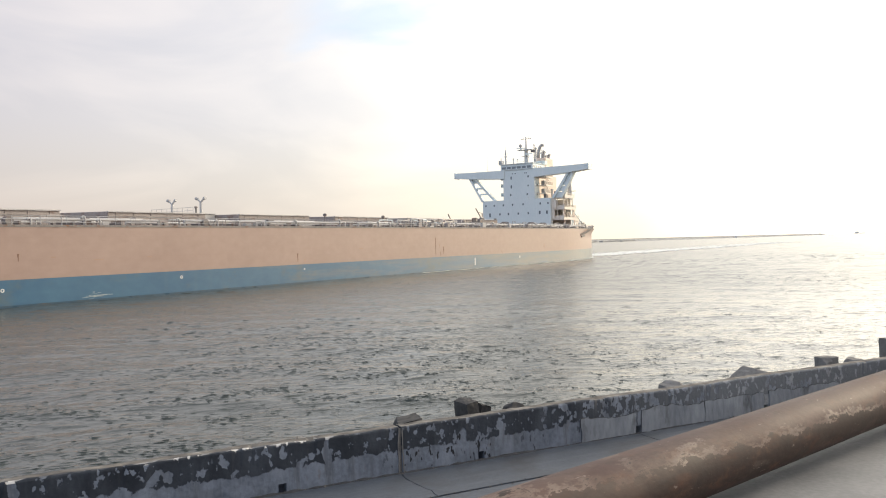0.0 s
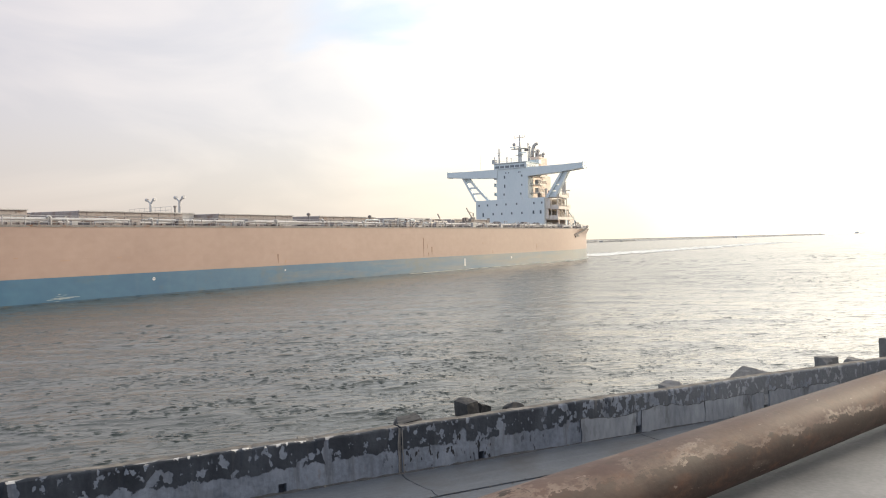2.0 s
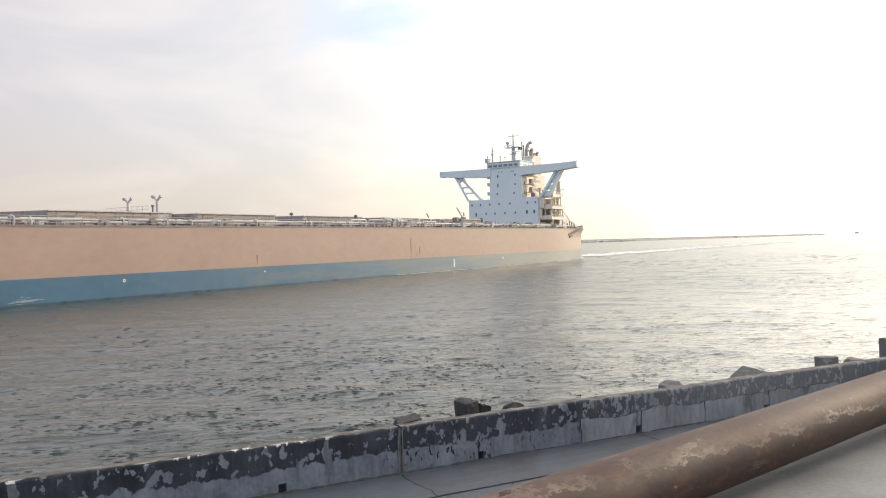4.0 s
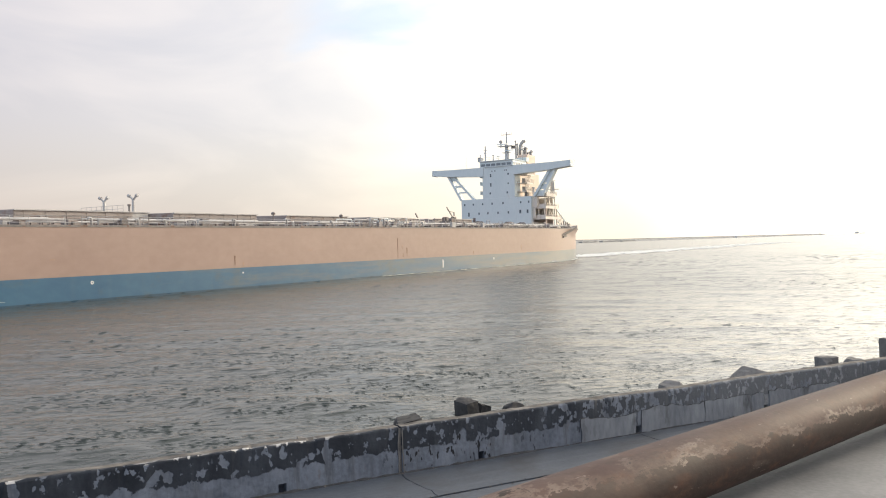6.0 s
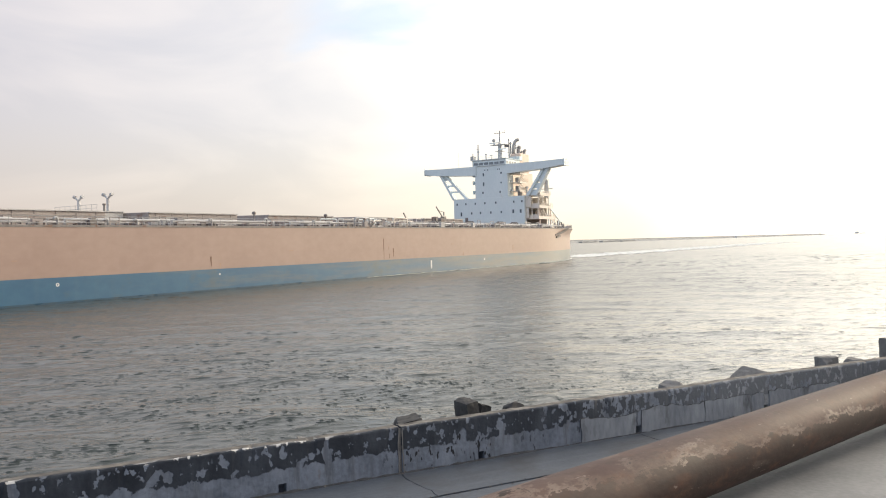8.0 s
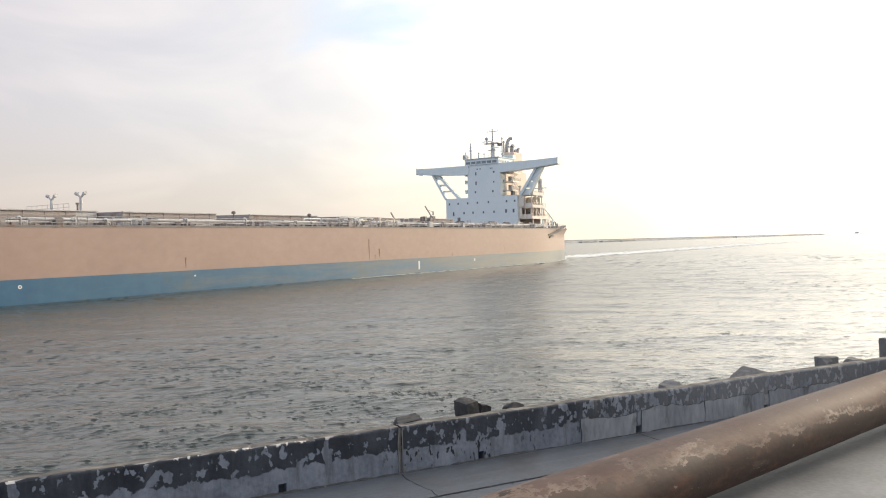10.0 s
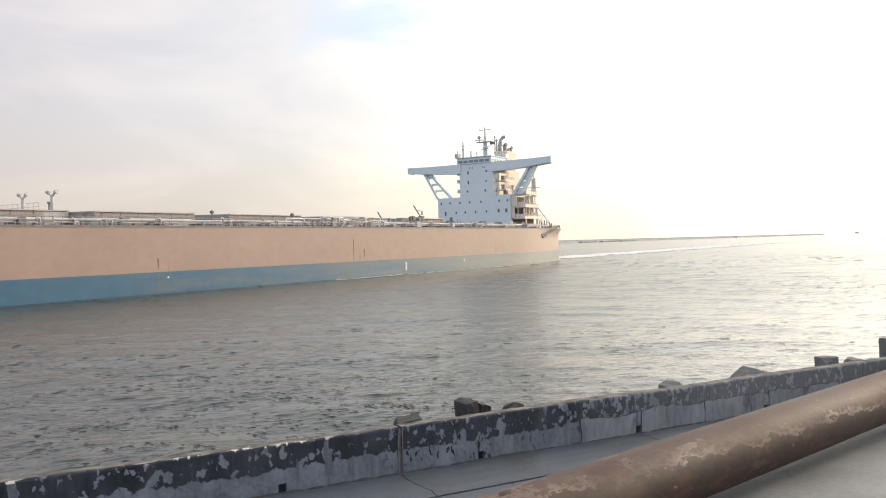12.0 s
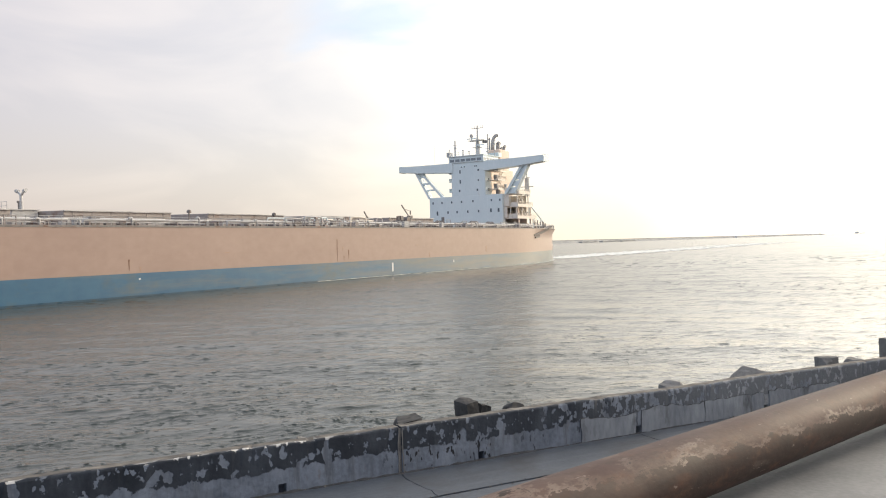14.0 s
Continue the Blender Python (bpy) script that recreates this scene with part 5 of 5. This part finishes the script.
        for run in runs:
            for q in run:
                rod(bm, (q[0], q[1], z), (q[0], q[1], z + 1.05), 0.04, n=4)
            for h in (0.35, 0.7, 1.05):
                rod(bm, (*run[0], z + h), (*run[-1], z + h), 0.035, n=4)
        tagged(part("deck_railing", bm, M_OFFWHITE, d), kind="stuff")
        if screen:
            block("bulwark", x0 + (x1 - x0) * 0.12, x1, y1, y1 + 0.08, z - 0.3, z + 0.5, M_OFFWHITE, d, bev=0)
        return d

    gallery(FX - 8.0, FX - 1.3, LP, 13.6, 17.54)
    gallery(FX - 9.5, FX - 1.3, LP, 13.4, 14.3)
    gallery(FX - 12.0, FX - 1.3, LP, 13.2, 11.4)
    for z in (18.9, 21.2, 23.5):
        gallery(FX - 5.6, FX - 1.0, UP1, 8.0, z, screen=False)
        block("gallery_edge", FX - 5.6, FX - 1.0, 8.0, 8.1, z - 0.3, z + 0.12, M_OFFWHITE, tower, bev=0)
        block("gallery_locker", FX - 4.8, FX - 3.9, UP1 + 0.3, UP1 + 1.3, z, z + 1.5, M_PIPEGREY, tower, "grey locker on a gallery")
    # solid fronts and stanchions at the forward end of the open decks
    for z, wide in ((11.4, 13.2), (14.3, 13.4), (17.54, 13.6)):
        bm = bmesh.new()
        box(bm, FX - 1.32, FX - 1.2, LO1 + 0.02, wide + 0.05, z - 0.3, z + 0.95)
        bevelled(bm, 0.03)
        part("front_bulwark", bm, M_OFFWHITE, ship, "white solid bulwark of an open deck")
        for y in (LO1 + 0.3, 11.3, wide - 0.2):
            bm = bmesh.new()
            beam(bm, (FX - 1.26, y, z + 0.95), (FX - 1.26, y, z + (2.7 if z < 17 else 1.6)), 0.16, 0.16, (1, 0, 0))
            part("stanchion", bm, M_OFFWHITE, ship)
    block("recess_wall", FX - 9.0, FX - 8.8, LP, 12.0, DECK - 0.05, 17.2, M_OFFWHITE, ship, "white steel bulkhead behind the open decks", bev=0)
    # screens beside the house
    block("deck_screen", FX - 0.95, FX - 0.7, LO1, 11.2, 14.3, 17.26, M_OFFWHITE, ship)
    block("deck_screen", FX - 0.95, FX - 0.75, LO1, 10.6, 11.4, 14.16, M_OFFWHITE, ship)
    for x in (FX - 4, FX - 7.6):
        for z0, z1 in ((11.4, 14.16), (14.3, 17.26)):
            bm = bmesh.new()
            beam(bm, (x, 13.1, z0), (x, 13.1, z1), 0.22, 0.22, (1, 0, 0))
            part("deck_pillar", bm, M_OFFWHITE, ship)
    # added lockers, vent trunks and uprights; the dark lockers stand in for shade
    rng = random.Random(31)
    for z, n in ((DECK - 0.05, 6), (11.4, 5), (14.3, 4), (17.54, 3)):
        for i in range(n):
            x = FX - 2.6 - i * 2.1 + rng.uniform(-0.4, 0.4)
            y = LP + rng.uniform(0.8, 3.2)
            h = rng.uniform(1.0, 2.3)
            bm = bmesh.new()
            if i % 2:
                rod(bm, (x, y, z), (x, y, z + h), 0.28, n=10)
                rod(bm, (x, y, z + h), (x, y, z + h + 0.3), 0.5, 0.4, n=10)
                part("deck_vent", bm, M_PIPEGREY, ship, "grey mushroom vent under the open decks")
            else:
                box(bm, x - 0.55, x + 0.55, y - 0.4, y + 0.4, z, z + h)
                bevelled(bm, 0.04)
                part("shade_locker", bm, M_MACH, ship, "dark steel locker added for recess shade")
    for x, w in ((FX - 2.4, 0.3), (FX - 9.2, 0.25)):
        for z0, z1 in ((DECK - 0.05, 11.26), (11.4, 14.16)):
            bm = bmesh.new()
            beam(bm, (x, 12.9, z0), (x, 12.9, z1), w, w, (1, 0, 0))
            part("deck_pillar", bm, M_FUNNEL, ship, "cream deck pillar")
    # inclined ladders between the decks

    def ladder(xa, za, xb, zb, y, w=0.8):
        bm = bmesh.new()
        for d in (-w / 2, w / 2):
            beam(bm, (xa, y + d, za), (xb, y + d, zb), 0.08, 0.24)
            rod(bm, (xa, y + d, za + 0.95), (xb, y + d, zb + 0.95), 0.04, n=5)
        n = int(abs(zb - za) / 0.23)
        for i in range(1, n):
            f = i / n
            box(bm, xa + (xb - xa) * f - 0.13, xa + (xb - xa) * f + 0.13, y - w / 2, y + w / 2, za + (zb - za) * f - 0.02, za + (zb - za) * f + 0.02)
        part("inclined_ladder", bm, M_OFFWHITE, ship, "white inclined ship's ladder")

    ladder(FX - 7.5, 11.4, FX - 4.5, 14.3, 12.4)
    ladder(FX - 6.5, 14.3, FX - 3.5, 17.4, 12.4)
    ladder(FX - 14.5, DECK, FX - 11.8, 11.4, 12.4)
    ladder(FX - 4.2, 17.4, FX - 2.5, 18.9, 7.2)
    ladder(FX - 5.0, 18.9, FX - 2.3, 21.2, 7.2)
    ladder(FX - 2.3, 21.2, FX - 5.0, 23.5, 7.2)
    ladder(FX - 5.0, 23.5, FX - 2.3, 25.8, 7.2)
    # engine casing and funnel
    block("engine_casing", FX - 17, FX - 3.5, -3.5, 4.1, 17.4, 24.5, M_FUNNEL, ship, "cream engine casing", 0.08)
    funnel = block("funnel", FX - 16.0, FX - 10.5, 0.0, 3.6, 24.5, 30.0, M_FUNNEL, ship, "cream-orange boxy funnel", 0.25)
    bm = bmesh.new()
    tube(bm, [(FX - 11.4, 1.0, 29.8), (FX - 11.4, 1.0, 31.6), (FX - 11.5, 1.15, 32.6), (FX - 11.7, 1.4, 33.4), (FX - 12.0, 1.8, 33.9), (FX - 12.3, 2.3, 34.0)], 0.46, 12)
    part("exhaust_pipe", bm, M_SOOT, funnel, "tall bent grey exhaust pipe", smooth=True)
    for dx, dy, h, r in ((-13.0, 1.8, 31.6, 0.55), (-14.4, 2.9, 30.8, 0.4), (-15.4, 1.4, 30.6, 0.35)):
        bm = bmesh.new()
        rod(bm, (FX + dx, dy, 29.9), (FX + dx, dy, h), r, n=14)
        rod(bm, (FX + dx, dy, h), (FX + dx - 0.5, dy + 0.1, h + 0.45), r * 1.05, n=14)
        part("exhaust_pipe", bm, M_SOOT, funnel, "short dark exhaust pipe")
    for y, h, r in ((-0.3, 34.4, 0.16), (0.25, 33.4, 0.22)):
        bm = bmesh.new()
        rod(bm, (FX - 11.2, y, 28.9), (FX - 11.2, y, h), r, r * 0.9, n=10)
        rod(bm, (FX - 11.2, y, h - 0.5), (FX - 11.2, y, h - 0.3), r * 1.5, n=10)
        part("exhaust_pipe", bm, M_SOOT, funnel, "thin upright exhaust pipe")
    block("funnel_platform", FX - 12.4, FX - 10.0, 0.2, 2.2, 29.0, 29.12, M_WHITE, funnel, bev=0)
    block("vent_house", FX - 10.2, FX - 8.4, 1.4, 4.4, 27.76, 28.9, M_WHITE, ship, "white louvred vent house", 0.05)
    for z in (28.0, 28.3, 28.6):
        block("louvre", FX - 8.4, FX - 8.3, 1.6, 4.2, z, z + 0.1, M_WHITE, ship, bev=0)

    # ---- masts and aerials ----
    mx, my = MID - 206.7, 0.0
    bm = bmesh.new()
    rod(bm, (mx, my, 27.7), (mx, my, 32.4), 0.6, 0.5, n=12)
    rod(bm, (mx, my, 32.2), (mx, my, 36.0), 0.26, 0.15, n=8)
    mast = part("radar_mast", bm, M_PIPEGREY, ship, "grey radar mast with crosstrees and scanners")
    bm = bmesh.new()
    box(bm, mx - 0.9, mx + 1.1, my - 2.4, my + 2.2, 32.0, 32.14)
    box(bm, mx - 0.6, mx + 0.8, my - 1.2, my + 1.2, 30.2, 30.3)
    part("mast_platform", bm, M_PIPEGREY, mast)
    bm = bmesh.new()
    rod(bm, (mx, my - 1.7, 35.3), (mx, my + 1.7, 35.3), 0.08, n=6)
    for d in (-1.6, -0.8, 0.9, 1.6):
        rod(bm, (mx, my + d, 35.3), (mx, my + d, 36.0), 0.04, n=5)
    part("yard", bm, M_MACH, mast)
    for dy, z, w in ((-1.3, 32.5, 1.5), (1.0, 30.7, 1.3)):
        bm = bmesh.new()
        rod(bm, (mx + 0.6, dy, z - 0.5), (mx + 0.6, dy, z), 0.14, n=8)
        box(bm, mx + 0.45, mx + 0.75, dy - w, dy + w, z, z + 0.24)
        part("radar_scanner", bm, M_WHITE, mast, "white bar radar scanner")
    bm = bmesh.new()
    bmesh.ops.create_uvsphere(bm, u_segments=14, v_segments=8, radius=0.5, matrix=Matrix.Translation((mx + 0.2, -1.7, 33.4)))
    rod(bm, (mx + 0.2, -1.7, 32.1), (mx + 0.2, -1.7, 33.0), 0.12, n=8)
    part("satellite_dome", bm, M_PIPEGREY, mast, "grey satellite dome", smooth=True)
    bm = bmesh.new()
    box(bm, mx + 0.1, mx + 0.13, 1.5, 2.9, 31.2, 31.95)
    part("signal_flag", bm, M_MACH, mast, "small dark flag at the mast's yard")
    bm = bmesh.new()
    box(bm, FX - 1.2, FX + 0.4, UP0 - 1.1, UP0 - 0.2, 27.76, 28.9)
    rod(bm, (FX - 0.2, UP0 - 0.6, 28.9), (FX - 0.2, UP0 - 0.6, 29.7), 0.12, n=8)
    part("roof_box", bm, M_PIPEGREY, wheel, "grey equipment box on the roof's corner")
    for (x, y, z0, z1, r) in ((MID - 205, -5.9, 27.7, 32.4, 0.27), (FX - 3, 1.6, 27.7, 29.4, 0.12), (FX - 4, 3.6, 27.7, 30.8, 0.08), (FX - 2, -2.6, 27.7, 29.3, 0.2), (FX - 7, 4.0, 27.7, 33.0, 0.1), (FX - 7.5, -4.0, 27.7, 29.6, 0.1)):
        bm = bmesh.new()
        rod(bm, (x, y, z0), (x, y, z1), r, r * 0.6, n=8)
        if z1 > 30:
            rod(bm, (x, y - 0.7, z1 - 1.2), (x, y + 0.7, z1 - 1.2), 0.06, n=5)
            rod(bm, (x, y, z1), (x, y, z1 + 1.0), 0.035, n=5)
            box(bm, x - 0.2, x + 0.2, y - 0.3, y + 0.3, z1 - 2.2, z1 - 1.8)
        else:
            rod(bm, (x, y, z1), (x, y, z1 + 0.25), 0.32, 0.2, n=10)
        part("aerial", bm, M_PIPEGREY, ship, "thin grey signal mast")
    bm = bmesh.new()
    rod(bm, (FX - 0.5, -10.5, 26.1), (FX - 0.5, -10.5, 31.2), 0.03, 0.015, n=5)
    part("whip_aerial", bm, M_PIPEGREY, ship)
    bm = bmesh.new()
    rr = [(FX + 0.5, UP0 - 0.6 + i * 1.08) for i in range(10)]
    for q in rr:
        rod(bm, (*q, 27.75), (*q, 28.7), 0.03, n=4)
    for z in (28.2, 28.7):
        rod(bm, (*rr[0], z), (*rr[-1], z), 0.025, n=4)
    tagged(part("roof_railing", bm, M_WHITE, ship), kind="stuff")
    # stores crane aft
    ax, ay = MID - 217.0, 9.0
    bm = bmesh.new()
    rod(bm, (ax, ay, 17.3), (ax, ay, 22.2), 0.72, 0.55, n=12)
    rod(bm, (ax, ay, 22.2), (ax, ay, 23.8), 0.14, n=8)
    rod(bm, (ax, ay - 1.9, 19.9), (ax, ay + 1.9, 19.9), 0.12, n=8)
    rod(bm, (ax, ay - 0.9, 22.2), (ax, ay + 0.9, 22.4), 0.08, n=6)
    part("stores_crane", bm, M_PIPEGREY, ship, "grey stores crane post with cross arms")
    # free-fall boat on its slope
    bm = bmesh.new()
    for y in (3.6, 6.0):
        beam(bm, (FX - 22.5, y, 15.8), (FX - 32, y, 10.5), 0.3, 0.35)
        beam(bm, (FX - 30, y, DECK - 0.05), (FX - 30, y, 11.5), 0.3, 0.3, (1, 0, 0))
        beam(bm, (FX - 23, y, DECK - 0.05), (FX - 23, y, 15.5), 0.3, 0.3, (1, 0, 0))
    part("boat_ramp", bm, M_WHITE, ship, "white lifeboat launching ramp")
    # stern fittings: fairleads, bitts and stanchions
    for s, lat, h in ((206, 5.2, 1.6), (209, 5.8, 2.2), (212, 6.5, 1.9), (215, 7.0, 1.5), (218, 8.6, 2.0), (220, 9.0, 1.3), (223, 10.2, 1.7)):
        x, y = MID - s, 21.5 - lat
        bm = bmesh.new()
        rod(bm, (x, y, DECK - 0.05), (x, y, DECK + h), 0.14, n=8)
        rod(bm, (x - 0.5, y, DECK - 0.05), (x - 0.5, y, DECK + h * 0.5), 0.22, n=8)
        part("bitts", bm, M_MACH, ship, "dark mooring bitts and stanchion")
    # panama lead and fender pad under the quarter
    # flared mooring platform that rises along the quarter to the deck's edge
    verts, faces, n = [], [], 14
    for i in range(n + 1):
        f = i / n
        x = MID - 197.0 - 17.0 * f
        zl, zu = 6.5 + 2.2 * f ** 1.2, 7.0 + 2.3 * f
        b = half_breadth(x, 6.5)
        out = 0.12 + 1.15 * f
        verts += [(x, b - 0.5, zl), (x, b + out * 0.6, zl), (x, b + out, zu), (x, b - 0.5, zu)]
    for i in range(n):
        for k in range(4):
            a, c = i * 4 + k, i * 4 + (k + 1) % 4
            faces.append((a, c, c + 4, a + 4))
    faces += [(0, 1, 2, 3), tuple(n * 4 + k for k in (3, 2, 1, 0))]
    sheet("mooring_platform", verts, faces, M_MACH, hull)["label"] = "grey flared mooring platform on the quarter"
    x = MID - 199.2
    bm = bmesh.new()
    y0, y1 = half_breadth(x - 1.6, 6), half_breadth(x + 1.6, 6)
    hexa(bm, [(x - 1.6, y0 - 0.3, 6.25), (x + 1.6, y1 - 0.3, 6.0), (x + 1.6, y1 + 0.3, 6.0), (x - 1.6, y0 + 0.45, 6.25),
              (x - 1.6, y0 - 0.3, 6.75), (x + 1.6, y1 - 0.3, 6.4), (x + 1.6, y1 + 0.3, 6.4), (x - 1.6, y0 + 0.45, 6.75)])
    part("fairlead", bm, M_MACH, hull, "dark fairlead under the quarter")
    return ship


ship = build_ship()
ship.matrix_world = ship_pose(0)


# ---- foam ----
def foam_patches(name, spots, label):
    """Flat ragged rafts of foam, each a low disc."""
    rng = random.Random(12)
    bm = bmesh.new()
    for x, y, a, b, h in spots:
        n = 7
        top = [bm.verts.new((x + a * math.cos(k * 6.283 / n) * rng.uniform(0.6, 1.1), y + b * math.sin(k * 6.283 / n) * rng.uniform(0.5, 1.1), h - 0.06)) for k in range(n)]
        c = bm.verts.new((x, y, h))
        for k in range(n):
            bm.faces.new((top[k], top[(k + 1) % n], c))
    ob = part(name, bm, M_FOAM)
    return tagged(ob, label, "foam", kind="stuff")


def make_wake():
    rng = random.Random(5)
    spots = []
    for i in range(2800):
        d = rng.random() ** 1.3 * 330
        x = STERN - 2 - d
        mid = 3.0 + 2.2 * math.sin(d / 60) + max(0, d - 80) * 0.045
        y = mid + rng.gauss(0, 3.8 + d * 0.008)
        spots.append((x, y, rng.uniform(0.8, 3.4), rng.uniform(0.4, 1.3), 0.16))
    for i in range(260):
        x = -24 - rng.random() * 108
        y = half_breadth(x, 0) + rng.uniform(0.0, 0.35)
        spots.append((x, y, rng.uniform(0.3, 1.3), rng.uniform(0.06, 0.2), 0.16))
    for i in range(160):
        x = -94 + rng.gauss(0, 1.3)
        spots.append((x, half_breadth(x, 0) + abs(rng.gauss(0, 0.5)), rng.uniform(0.3, 0.8), rng.uniform(0.15, 0.4), 0.14 + 0.16 * rng.random() * max(0.0, 1 - abs(x + 94) / 2)))
    return foam_patches("wake", spots, "pale churned wake trailing behind the ship")


wake = make_wake()


# ---- far breakwater, with its light, and a far vessel ----
def make_breakwater():
    bw = tagged(new("breakwater"), "long low rubble breakwater on the horizon", "breakwater", kind="structure")
    a, b = Vector((60, 930, 0)), Vector((1043, 2150, 0))
    d = (b - a).normalized()
    s = Vector((d.y, -d.x, 0))
    rng = random.Random(2)
    prof = [(13, -1.0), (8, 1.4), (4.5, 3.0), (-4.5, 3.0), (-9, 1.4), (-13, -1.0)]
    n = 400
    verts, faces = [], []
    ln = (b - a).length
    for i in range(n + 1):
        p = a + d * ln * i / n
        for o, z in prof:
            q = p + s * (o + rng.uniform(-1.2, 1.2))
            verts.append((q.x, q.y, z + rng.uniform(-0.35, 0.35)))
    m = len(prof)
    for i in range(n):
        for j in range(m - 1):
            k = i * m + j
            faces.append((k, k + m, k + m + 1, k + 1))
    faces += [tuple(range(m)), tuple(n * m + j for j in range(m))]
    sheet("rubble_mound", verts, faces, M_BREAK, bw)
    for i in range(36):
        p0, p1 = a + d * (ln * i / 36 + 1), a + d * (ln * (i + 1) / 36 - 1)
        bm = bmesh.new()
        beam(bm, p0 + Vector((0, 0, 3.3)) - s * 1.5, p1 + Vector((0, 0, 3.3)) - s * 1.5, 3.5, 1.6)
        part("crown_wall", bm, M_BREAK, bw)
    bm = bmesh.new()
    e = b - d * 12
    rod(bm, (e.x, e.y, 2.5), (e.x, e.y, 8.5), 1.1, 0.8, n=12)
    rod(bm, (e.x, e.y, 8.5), (e.x, e.y, 9.6), 1.3, 0.5, n=12)
    part("light_tower", bm, M_MARK, bw, "small pale harbour light")
    e = a + d * (ln * 0.53) + s * 12
    bm = bmesh.new()
    rod(bm, (e.x, e.y, -0.5), (e.x, e.y, 4.2), 2.2, 1.6, n=10)
    part("hut", bm, M_MARK, bw, "small white marker hut")
    for t0, t1 in ((185, 229), (245, 298), (306, 352)):
        bm = bmesh.new()
        beam(bm, a + d * t0 + s * 15 + Vector((0, 0, 0.4)), a + d * t1 + s * 15 + Vector((0, 0, 0.4)), 6.0, 2.8)
        part("caisson", bm, M_BREAK, bw, "grey concrete caisson at the waterline")
    return bw


def make_far_vessel():
    v = tagged(new("far_vessel"), "pale distant vessel on the horizon", "ship")
    v.matrix_world = pose(1715, 3200, 0, 0, 0, 8)
    bm = bmesh.new()
    hexa(bm, [(-24, -5, -1), (20, -5, -1), (20, 5, -1), (-24, 5, -1), (-25, -6, 2.4), (24, -3, 3.2), (24, 3, 3.2), (-25, 6, 2.4)])
    part("hull", bm, M_MARK, v)
    bm = bmesh.new()
    box(bm, -22, -12, -5, 5, 2.4, 6)
    box(bm, -20, -14, -4, 4, 6, 8)
    part("deckhouse", bm, M_MARK, v)
    bm = bmesh.new()
    rod(bm, (8, 0, 5), (8, 0, 13), 0.5, n=6)
    part("mast", bm, M_WHITE, v)
    return v


make_breakwater()
make_far_vessel()


# ---- what moves ----
def motions():
    rows = [(t, ship_pose(t)) for t in (0.0, 3.5, 7.0, 10.5, 14.0)]
    walk(ship, rows)
    walk(wake, rows)
    # the wave field drifts in toward the quay
    walk(water, [(t, pose(-0.4 * t, -1.05 * t, 0)) for t in (0.0, 7.0, 14.0)])


motions()
